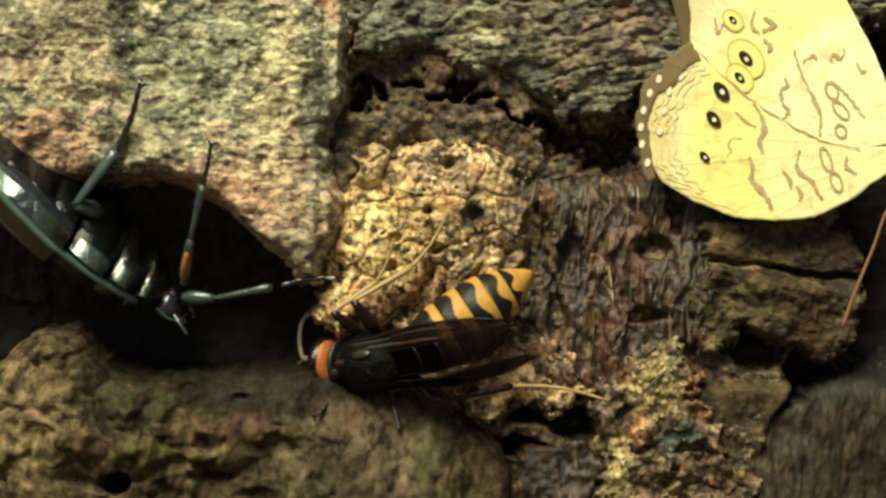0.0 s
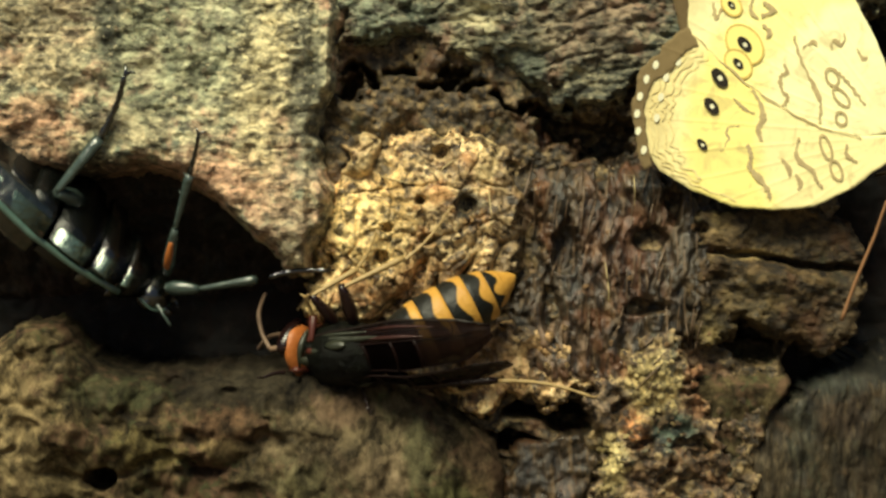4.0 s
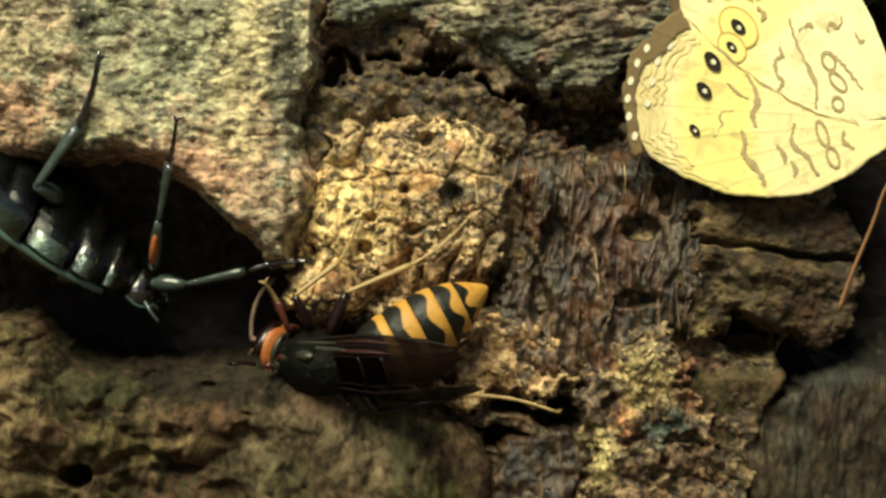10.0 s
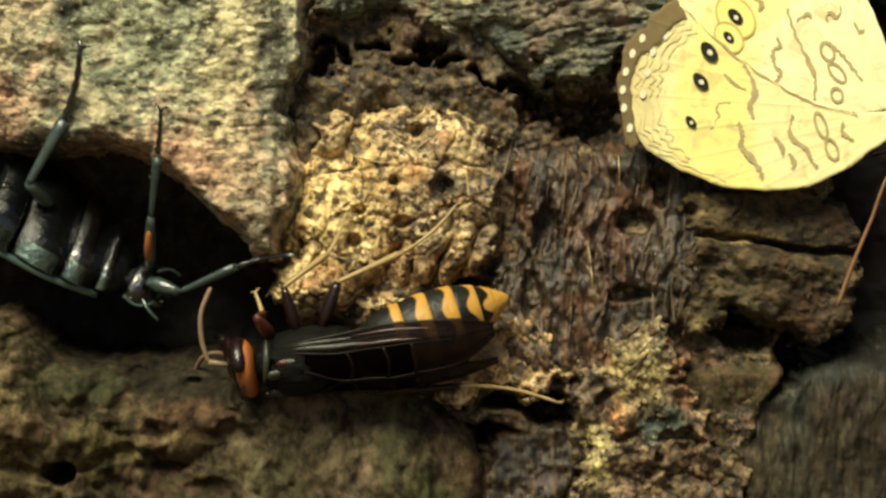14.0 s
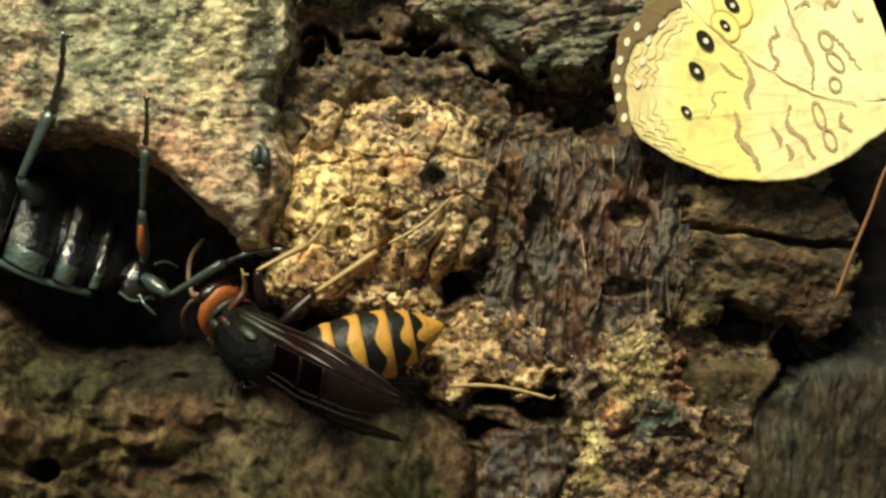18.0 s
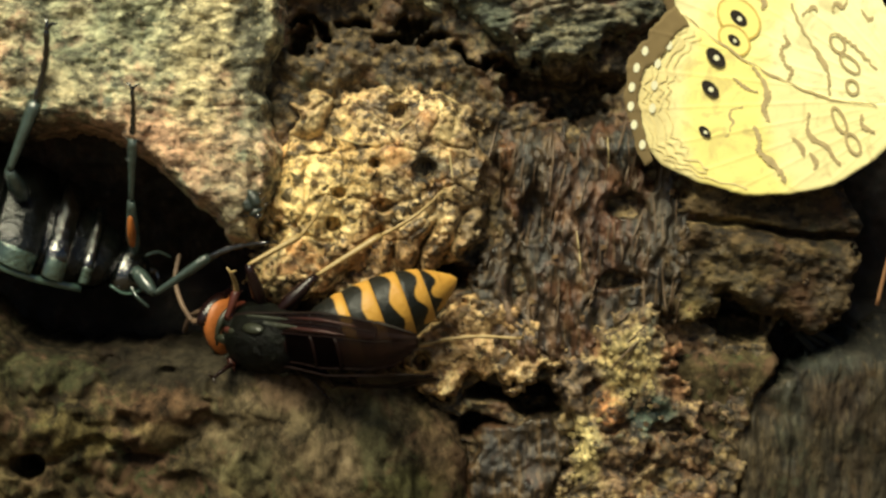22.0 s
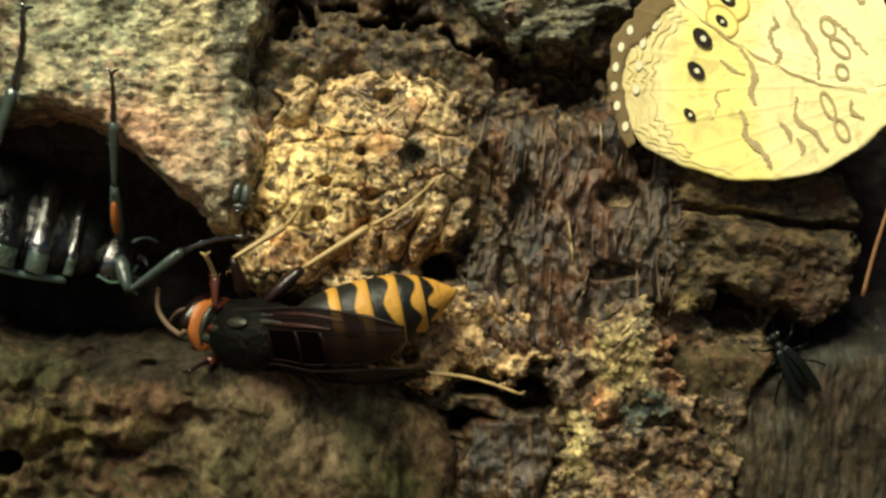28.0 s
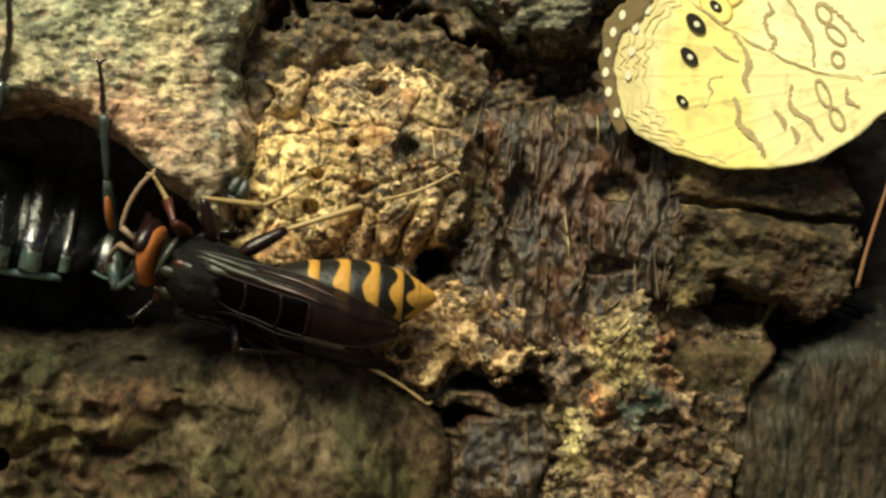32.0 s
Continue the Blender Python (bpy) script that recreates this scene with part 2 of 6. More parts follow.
# near-black tones stand in for the deep shade in the hollow
M["deep"] = bark_mat("shade_black_wood", (0.0008, 0.0006, 0.0004), (0.0025, 0.0016, 0.001), (0.005, 0.003, 0.002), (0.015, 0.008, 0.005), (0.008, 0.003, 0.002), (0.004, 0.0036, 0.002), 500, rough=0.8)
# brown cut down to near-black: the overhang's shade is in the colour
M["wall"] = bark_mat("shade_toned_bark", (0.003, 0.002, 0.0015), (0.01, 0.00625, 0.004), (0.02, 0.0125, 0.008), (0.0475, 0.03125, 0.02), (0.01875, 0.007, 0.00425), (0.015, 0.014, 0.01), 520, rough=0.7)
M["trunk"] = bark_mat("trunk_bark", (0.03, 0.025, 0.02), (0.10, 0.09, 0.06), (0.18, 0.15, 0.10), (0.30, 0.26, 0.16), (0.18, 0.12, 0.08), (0.10, 0.12, 0.07), 160, (1.6, 1.6, 0.5), patch=25, bump=0.002)
M["soil"] = bark_mat("leaf_litter_soil", (0.02, 0.015, 0.01), (0.05, 0.038, 0.022), (0.09, 0.065, 0.035), (0.16, 0.11, 0.06), (0.10, 0.06, 0.03), (0.05, 0.06, 0.025), 60, patch=8, bump=0.004)


def plain(name, colour, rough, spec=0.5, vary=0.25, scale=900.0, metal=0.0, bump=0.00003, coat=0.0, stretch=(1, 1, 1)):
    """A surface of one colour with fine grain and uneven gloss."""
    n = Net(name, rough, metal, spec)
    co = n.mapped(stretch)
    g = n.noise(co, scale, 6, 0.65)
    col = n.mix(g, tuple(c * (1 - vary) for c in colour), tuple(min(1, c * (1 + vary)) for c in colour))
    n.bump(n.math("ADD", g, n.noise(co, scale * 3, 4, 0.6)), bump, 0.8)
    n.bsdf.inputs["Coat Weight"].default_value = coat
    return n.done(col, n.math("ADD", rough - 0.08, n.math("MULTIPLY", n.noise(n.co, scale * 0.4, 4), 0.16)))


M["black"] = plain("black_chitin", (0.0015, 0.002, 0.0018), 0.14, 1.0, 0.5, 350, bump=0.00032, coat=1.0)
M["dull_black"] = plain("dull_black_chitin", (0.002, 0.0026, 0.0023), 0.24, 0.5, 0.6, 450, bump=0.00025)
M["green_black"] = plain("greenish_black_chitin", (0.010, 0.0145, 0.0128), 0.17, 1.0, 0.7, 420, metal=0.3, bump=0.0003, coat=1.0)
M["beetle_leg"] = plain("dark_grey_chitin", (0.036, 0.054, 0.048), 0.2, 1.0, 0.6, 700, bump=0.00012)
M["orange_femur"] = plain("orange_chitin", (0.36, 0.11, 0.022), 0.4, 0.5, 0.3)
M["head"] = plain("orange_brown_chitin", (0.34, 0.105, 0.024), 0.42, 0.4, 0.4, 900, bump=0.0001)
M["collar"] = plain("red_brown_chitin", (0.06, 0.014, 0.008), 0.32, 0.5, 0.35, 1200)
M["thorax"] = bark_mat("downy_dark_chitin", (0.0003, 0.0004, 0.0003), (0.0006, 0.0007, 0.0005), (0.0015, 0.0018, 0.0013), (0.009, 0.011, 0.0075), (0.003, 0.0036, 0.0023), (0.0025, 0.0018, 0.0013), 520, (0.3, 1, 1), speck=0.5, rough=0.45, spec=0.12, bump=0.0006, patch=300)
M["maroon"] = plain("dark_maroon_chitin", (0.009, 0.0028, 0.0025), 0.28, 0.4, 0.4, 1500)
M["pale_line"] = plain("dusky_cream_scales", (0.72, 0.60, 0.29), 0.85, 0.1, 0.4, 1500)
M["olive_dim"] = plain("dull_olive_down", (0.02, 0.022, 0.013), 0.38, 0.5, 0.6, 900, bump=0.0001)
M["olive_edge"] = plain("dull_olive_chitin", (0.013, 0.0075, 0.006), 0.4, 0.3, 0.5, 1500)
M["wing_fold"] = plain("red_brown_wing_fold", (0.034, 0.0105, 0.008), 0.3, 0.6, 0.5, 1500)
M["wing_rib"] = plain("dull_maroon_wing_rib", (0.007, 0.0026, 0.0023), 0.45, 0.14, 0.4, 1500)
M["amber"] = plain("amber_chitin", (0.34, 0.235, 0.095), 0.4, 0.5, 0.3, 1500)
M["antenna"] = plain("brown_antenna_chitin", (0.20, 0.13, 0.085), 0.45, 0.4, 0.3, 1500)
M["side_green"] = plain("green_sheen_chitin", (0.062, 0.098, 0.078), 0.2, 1.0, 0.8, 300, metal=0.5, bump=0.0004, coat=1.0)
M["rim"] = plain("shining_green_edge", (0.06, 0.105, 0.085), 0.2, 1.0, 0.4, 900)
M["glint"] = plain("iridescent_blue_green_chitin", (0.022, 0.03, 0.024), 0.3, 0.9, 0.6, 1500, bump=0.0001)
M["dim_green"] = plain("dark_green_chitin", (0.0012, 0.0024, 0.0019), 0.45, 0.18, 0.4, 1500)
M["pale_crumb"] = plain("pale_yellow_crumb", (0.62, 0.49, 0.22), 0.7, 0.4, 0.4, 700, bump=0.0002)
M["brown_crumb"] = plain("brown_crumb", (0.22, 0.13, 0.06), 0.65, 0.4, 0.5, 700, bump=0.0002)
M["strand"] = plain("brown_bark_strand", (0.13, 0.085, 0.05), 0.5, 0.6, 0.5, 900, bump=0.0001)
M["pale_strand"] = plain("pale_dry_strand", (0.5, 0.4, 0.2), 0.6, 0.4, 0.3, 900)
M["stem"] = plain("dry_red_brown_stem", (0.22, 0.11, 0.05), 0.6, 0.3, 0.3, 1500)


def tergite_mat(name, edge, wave, lobes):
    """Black front, yellow rear; the border runs in lobes round the segment."""
    n = Net(name, 0.3, 0, 0.35)
    xyz = n.node("ShaderNodeSeparateXYZ")
    n.put(n.co, xyz.inputs[0])
    ang = n.math("ARCTAN2", xyz.outputs[1], xyz.outputs[2])
    lob = n.math("COSINE", n.math("MULTIPLY_ADD", ang, lobes, math.pi))
    lob = n.math("POWER", n.math("ADD", n.math("MULTIPLY", lob, 0.5), 0.5), 1.0)
    x = n.math("ADD", n.math("SUBTRACT", xyz.outputs[0], n.math("MULTIPLY", lob, wave)), n.math("MULTIPLY", n.math("SUBTRACT", n.noise(n.co, 900, 3), 0.5), 0.0004))
    yellow = n.mix(n.noise(n.co, 500, 4), (0.36, 0.155, 0.02), (0.60, 0.345, 0.065))
    g = n.noise(n.co, 2200, 4)
    black = n.mix(g, (0.0012, 0.0015, 0.001), (0.006, 0.0068, 0.0045))
    n.bump(n.math("ADD", g, n.noise(n.co, 700, 4)), 0.0001, 0.9)
    return n.done(n.mix(n.step(x, edge, edge + 0.00022), black, yellow), n.math("ADD", 0.36, n.math("MULTIPLY", g, 0.25)))


def wing_mat(name, low, high, alpha, spec):
    n = Net(name, 0.3, 0, spec)
    co = n.mapped((0.35, 1, 1))
    g = n.noise(co, 700, 5)
    n.bump(g, 0.00006, 0.8)
    n.bsdf.inputs["Alpha"].default_value = alpha
    return n.done(n.mix(g, low, high))


M["wing"] = wing_mat("brown_wing_membrane", (0.004, 0.0019, 0.0016), (0.014, 0.0058, 0.0044), 0.74, 0.16)
# black here stands in for the shaded gap seen through clear wing cells
M["hind_membrane"] = wing_mat("gap_shade_membrane", (0.0006, 0.0004, 0.0004), (0.002, 0.0009, 0.0008), 0.86, 0.03)


def scale_mat(name, a, b, c, size=260):
    """Butterfly wing scales: pale ground, darker dusting towards blotches."""
    n = Net(name, 0.8, 0, 0.15)
    p = n.noise(n.co, size, 5, 0.6, 0.5)
    f = n.noise(n.co, 2400, 4, 0.7)
    far = n.node("ShaderNodeVectorMath")
    far.operation = "LENGTH"
    n.put(n.co, far.inputs[0])
    reach = n.math("ADD", far.outputs["Value"], n.math("MULTIPLY", n.math("SUBTRACT", p, 0.5), 0.006))
    zone = n.math("MULTIPLY", n.step(reach, 0.0130, 0.0152), n.step(reach, 0.0222, 0.0200))
    col = n.mix(n.math("ADD", zone, n.math("MULTIPLY", n.step(p, 0.55, 0.75), -0.3), clamp=True), b, a)
    cloud = n.noise(n.co, 420, 4, 0.6, 1.0)
    col = n.mix(n.math("MULTIPLY", n.step(cloud, 0.51, 0.70), 0.46), col, c)
    col = n.mix(n.math("MULTIPLY", n.step(f, 0.55, 0.75), 0.25), col, c)
    dust = n.math("ADD", far.outputs["Value"], n.math("MULTIPLY", n.math("SUBTRACT", n.noise(n.co, 480, 5, 0.6, 0.8), 0.5), 0.009))
    col = n.mix(n.math("MULTIPLY", n.step(dust, 0.0195, 0.0265), 0.62), col, c)
    n.bump(f, 0.00003, 0.6)
    return n.done(col)


M["hindwing"] = scale_mat("pale_yellow_wing_scales", (0.90, 0.79, 0.275), (0.88, 0.79, 0.40), (0.45, 0.34, 0.16))
M["forewing"] = scale_mat("cream_wing_scales", (0.90, 0.82, 0.34), (0.92, 0.87, 0.49), (0.45, 0.35, 0.17))
M["wing_brown"] = scale_mat("brown_wing_scales", (0.30, 0.22, 0.10), (0.15, 0.105, 0.05), (0.10, 0.07, 0.035))
M["wing_border"] = scale_mat("mottled_brown_border_scales", (0.36, 0.28, 0.13), (0.22, 0.16, 0.075), (0.14, 0.10, 0.05), 800)
M["wing_line"] = plain("thin_brown_scales", (0.44, 0.345, 0.18), 0.85, 0.1, 0.4, 1500)
M["wing_ring"] = plain("ochre_ring_scales", (0.62, 0.44, 0.12), 0.85, 0.1, 0.3, 1500)
M["wing_field"] = plain("deep_yellow_scales", (0.91, 0.80, 0.27), 0.85, 0.1, 0.1, 1500)
M["wing_black"] = plain("black_spot_scales", (0.025, 0.02, 0.015), 0.8, 0.15, 0.4, 1500)
M["wing_white"] = plain("white_spot_scales", (0.74, 0.72, 0.52), 0.8, 0.2, 0.1, 1500)
M["body_down"] = plain("grey_brown_down", (0.2, 0.15, 0.09), 0.9, 0.1, 0.4, 1500)


# ---- mesh helpers ----
def part(name, bm, material, parent, label="", smooth=True):
    me = bpy.data.meshes.new(name)
    bm.to_mesh(me)
    bm.free()
    me.materials.append(material)
    if smooth:
        me.polygons.foreach_set("use_smooth", [True] * len(me.polygons))
    ob = new(name, me)
    ob.parent = parent
    return tagged(ob, label)


TAB = np.random.default_rng(5).random((256, 256))


def vnoise(x, y, seed=0):
    x, y = x + seed * 37.31, y + seed * 17.77
    xi, yi = np.floor(x).astype(int), np.floor(y).astype(int)
    fx, fy = x - xi, y - yi
    fx, fy = fx * fx * (3 - 2 * fx), fy * fy * (3 - 2 * fy)
    a, b = TAB[xi % 256, yi % 256], TAB[(xi + 1) % 256, yi % 256]
    c, e = TAB[xi % 256, (yi + 1) % 256], TAB[(xi + 1) % 256, (yi + 1) % 256]
    return (a + (b - a) * fx) * (1 - fy) + (c + (e - c) * fx) * fy


def fbm(x, y, size, octaves=5, seed=0, gain=0.52):
    """Noise about 0, from -1 to 1, with its largest features about size units wide."""
    s, w, tot = 0.0, 1.0, 0.0
    f = 1.0 / size
    for i in range(octaves):
        s = s + w * (vnoise(x * f, y * f, seed + i * 3) * 2 - 1)
        tot += w
        w, f = w * gain, f * 2.03
    return s / tot * 1.6


def ridges(x, y, size, octaves=4, seed=0):
    s, w, f = 0.0, 1.0, 1.0 / size
    for i in range(octaves):
        s = s + w * (1 - np.abs(vnoise(x * f, y * f, seed + i * 5) * 2 - 1) * 2)
        w, f = w * 0.5, f * 2.1
    return s / 2


def cracks(x, y, size, seed=0):
    """Distance to the borders of uneven cells, 0 on the border to about 0.5."""
    x, y = x / size, y / size
    xi, yi = np.floor(x).astype(int), np.floor(y).astype(int)
    f1, f2 = np.full(x.shape, 9.0), np.full(x.shape, 9.0)
    for dx in (-1, 0, 1):
        for dy in (-1, 0, 1):
            cx, cy = xi + dx, yi + dy
            px = cx + TAB[(cx + seed * 11) % 256, (cy + 7) % 256]
            py = cy + TAB[(cx + 91) % 256, (cy + seed * 13) % 256]
            r = np.hypot(px - x, py - y)
            f2 = np.minimum(f2, np.maximum(f1, r))
            f1 = np.minimum(f1, r)
    return f2 - f1


def flakes(x, y, size, seed=0, steps=3.0):
    """Thin overlapping layers with crisp torn edges, about -0.5 to 0.5."""
    f = fbm(x, y, size, 5, seed) * steps
    k = np.floor(f)
    return (k + smooth01((f - k - 0.72) / 0.28) + 0.35 * (f - k)) / (2 * steps)


def inside(x, y, outline):
    """Signed distance to a closed outline, positive inside."""
    pts = np.array(outline, float)
    best, odd = np.full(x.shape, 1e9), np.zeros(x.shape, bool)
    for (x0, y0), (x1, y1) in zip(pts, np.roll(pts, -1, 0)):
        ex, ey = x1 - x0, y1 - y0
        k = np.clip(((x - x0) * ex + (y - y0) * ey) / (ex * ex + ey * ey + 1e-9), 0, 1)
        best = np.minimum(best, np.hypot(x - x0 - k * ex, y - y0 - k * ey))
        cross = ((y0 > y) != (y1 > y)) & (x < ex * (y - y0) / (ey + (1e-9 if ey >= 0 else -1e-9)) + x0)
        odd ^= cross
    return np.where(odd, best, -best)


def smooth01(x):
    x = np.clip(x, 0, 1)
    return x * x * (3 - 2 * x)


def relief(name, outline, height, material, parent, label="", step=3.0, edge=22.0, thick=120.0, ragged=12.0, seed=1, origin=None, level=20.0):
    """A sheet with an uneven outline whose face stands at height(u, v, inset) and whose rim falls back by thick."""
    pts = np.array(outline, float)
    lo, hi = pts.min(0) - 15, pts.max(0) + 15
    us, vs = np.arange(lo[0], hi[0], step), np.arange(lo[1], hi[1], step)
    u, v = np.meshgrid(us, vs)
    wu = u + ragged * (fbm(u, v, 70, 3, seed + 50) + 0.5 * fbm(u, v, 16, 3, seed + 60))
    wv = v + ragged * (fbm(u, v, 70, 3, seed + 70) + 0.5 * fbm(u, v, 16, 3, seed + 80))
    ins = inside(wu, wv, outline)
    k = np.clip(ins / edge, 0, 1)
    d = height(u, v, np.maximum(ins, 0)) - thick * (1 - np.sqrt(1 - (1 - k) ** 2))
    keep = ins > -step * 1.2
    gv, gu = np.gradient(ins, step)
    size = np.maximum(np.hypot(gu, gv), 0.35)
    back = np.where(ins < 0, -ins, 0) * keep
    u, v = u + gu / size * back / size, v + gv / size * back / size
    ids = np.full(u.shape, -1)
    ids[keep] = np.arange(keep.sum())
    quads = np.stack((ids[:-1, :-1], ids[1:, :-1], ids[1:, 1:], ids[:-1, 1:]), -1).reshape(-1, 4)
    quads = quads[(quads >= 0).all(1)]
    near = K * (1 - level * K / EYE)
    co = np.stack(((u[keep] - 784) * near, -d[keep] * K, 1.2 + (441 - v[keep]) * near), -1)
    if origin is not None:
        co = co - np.array(origin)
    me = bpy.data.meshes.new(name)
    me.vertices.add(len(co))
    me.vertices.foreach_set("co", co.ravel())
    me.loops.add(quads.size)
    me.loops.foreach_set("vertex_index", quads.ravel().astype(np.int32))
    me.polygons.add(len(quads))
    me.polygons.foreach_set("loop_start", np.arange(0, quads.size, 4, dtype=np.int32))
    me.update(calc_edges=True)
    me.polygons.foreach_set("use_smooth", np.ones(len(quads), bool))
    me.materials.append(material)
    ob = new(name, me)
    ob.parent = parent
    return tagged(ob, label)


def rings(sections, seg=20, power=1.0):
    """A closed body through elliptic sections (x, half width y, half height z, centre y, centre z)."""
    bm = bmesh.new()
    loops = []
    for x, ry, rz, cy, cz in sections:
        loops.append([bm.verts.new((x, cy + ry * math.cos(a), cz + rz * math.sin(a))) for a in (2 * math.pi * i / seg for i in range(seg))])
    for a, b in zip(loops, loops[1:]):
        for i in range(seg):
            bm.faces.new((a[i], a[(i + 1) % seg], b[(i + 1) % seg], b[i]))
    bm.faces.new(loops[0])
    bm.faces.new(loops[-1])
    bmesh.ops.recalc_face_normals(bm, faces=bm.faces)
    return bm


FACETS = ((1.0, 0.1), (0.92, 0.6), (0.3, 0.9), (-0.62, 1.0), (-0.98, 0.62), (-0.86, 0.2), (-0.8, -0.35), (0.0, -0.6), (0.8, -0.35))


def plated(sections, profile=FACETS, lean=0.0):
    """A closed body with flat facets and narrow rounded edges through sections (x, half width, height, centre z)."""
    bm = bmesh.new()
    shape = []
    for (y0, z0), (y1, z1) in zip(profile, profile[1:] + profile[:1]):
        shape += [(y0 + (y1 - y0) * f, z0 + (z1 - z0) * f) for f in (0.07, 0.35, 0.65, 0.93)]
    loops = [[bm.verts.new((x + lean * w * y, w * y, cz + h * z)) for y, z in shape] for x, w, h, cz in sections]
    n = len(shape)
    for a, b in zip(loops, loops[1:]):
        for i in range(n):
            bm.faces.new((a[i], a[(i + 1) % n], b[(i + 1) % n], b[i]))
    bm.faces.new(loops[0])
    bm.faces.new(loops[-1])
    bmesh.ops.recalc_face_normals(bm, faces=bm.faces)
    return bm


def ball(rx, ry, rz, centre=(0, 0, 0), n=9, seg=18):
    """An ellipsoid."""
    return rings([(centre[0] - rx * math.cos(math.pi * (i + 0.35) / (n - 0.3)), ry * math.sin(math.pi * (i + 0.35) / (n - 0.3)), rz * math.sin(math.pi * (i + 0.35) / (n - 0.3)), centre[1], centre[2]) for i in range(n)], seg)


def tube(points, radii, seg=8, flat=1.0, side=None):
    """A tapered tube along points; flat squeezes it along the given side."""
    pts = [Vector(p) for p in points]
    bm = bmesh.new()
    loops = []
    ref = Vector(side) if side else Vector((0.31, 0.23, 0.92))
    for i, p in enumerate(pts):
        way = (pts[min(i + 1, len(pts) - 1)] - pts[max(i - 1, 0)]).normalized()
        a = (ref - way * ref.dot(way)).normalized()
        b = way.cross(a)
        r = radii[i] if not isinstance(radii, (int, float)) else radii
        loops.append([bm.verts.new(p + a * (r * flat * math.cos(w)) + b * (r * math.sin(w))) for w in (2 * math.pi * j / seg for j in range(seg))])
    for a, b in zip(loops, loops[1:]):
        for i in range(seg):
            bm.faces.new((a[i], a[(i + 1) % seg], b[(i + 1) % seg], b[i]))
    bm.faces.new(loops[0])
    bm.faces.new(loops[-1])
    bmesh.ops.recalc_face_normals(bm, faces=bm.faces)
    return bm


def merged(*meshes):
    """Several meshes in one."""
    out = bmesh.new()
    for bm in meshes:
        me = bpy.data.meshes.new("tmp")
        bm.to_mesh(me)
        bm.free()
        out.from_mesh(me)
        bpy.data.meshes.remove(me)
    return out


def curve(points, n=24):
    """A smooth line through points."""
    p = [Vector(q) for q in points]
    p = [p[0] * 2 - p[1], *p, p[-1] * 2 - p[-2]]
    out = []
    for i in range(n + 1):
        f = i / n * (len(p) - 3)
        j = min(int(f), len(p) - 4)
        t = f - j
        a, b, c, e = p[j:j + 4]
        out.append(0.5 * ((2 * b) + (c - a) * t + (2 * a - 5 * b + 4 * c - e) * t * t + (3 * b - a - 3 * c + e) * t ** 3))
    return out


# ---- ground and trunk ----
def ground_sheet():
    bm = bmesh.new()
    last = None
    for r in (0.05, 0.2, 0.4, 0.8, 1.5, 3, 8, 30, 200, 2000):
        ring = [bm.verts.new((r * math.cos(a), 0.24 + r * math.sin(a), 0.03 * vnoise(np.array(r * math.cos(a) * 3), np.array(r * math.sin(a) * 3)) if r < 30 else 0)) for a in (2 * math.pi * i / 48 for i in range(48))]
        if last:
            for i in range(48):
                bm.faces.new((last[i], last[(i + 1) % 48], ring[(i + 1) % 48], ring[i]))
        else:
            bm.faces.new(ring)
        last = ring
    ob = part("ground", bm, M["soil"], None)
    return tagged(ob, "dark forest soil with leaf litter around the trunk", "ground", kind="structure")


def trunk_core(parent):
    """The trunk around the bark face: a rough round stem, thicker at the foot."""
    zs, n = np.linspace(-0.03, 7.0, 260), 120
    a, z = np.meshgrid(np.linspace(0, 2 * math.pi, n, endpoint=False), zs)
    x, y = np.cos(a), np.sin(a)
    r = 0.20 - 0.006 * np.maximum(z - 1.5, 0) + 0.10 * np.exp(-np.maximum(z, 0) * 5)
    rough = 0.012 * (cracks(a * 14 + 0.4 * np.sin(z * 9), z * 6, 1.0, 3) - 0.5) + 0.008 * fbm(a * 9, z * 9, 1.0, 4, 2)
    front = np.exp(-((x / 0.5) ** 2) - ((z - 1.2) / 0.12) ** 2) * (y < 0)
    r = r + rough * (1 - front) - 0.004 * front
    co = np.stack((r * x, 0.21 + r * y, z), -1).reshape(-1, 3)
    bm = bmesh.new()
    vs = [bm.verts.new(c) for c in co]
    for j in range(len(zs) - 1):
        for i in range(n):
            bm.faces.new((vs[j * n + i], vs[j * n + (i + 1) % n], vs[(j + 1) * n + (i + 1) % n], vs[(j + 1) * n + i]))
    bm.faces.new(vs[-n:])
    return part("trunk", bm, M["trunk"], parent)


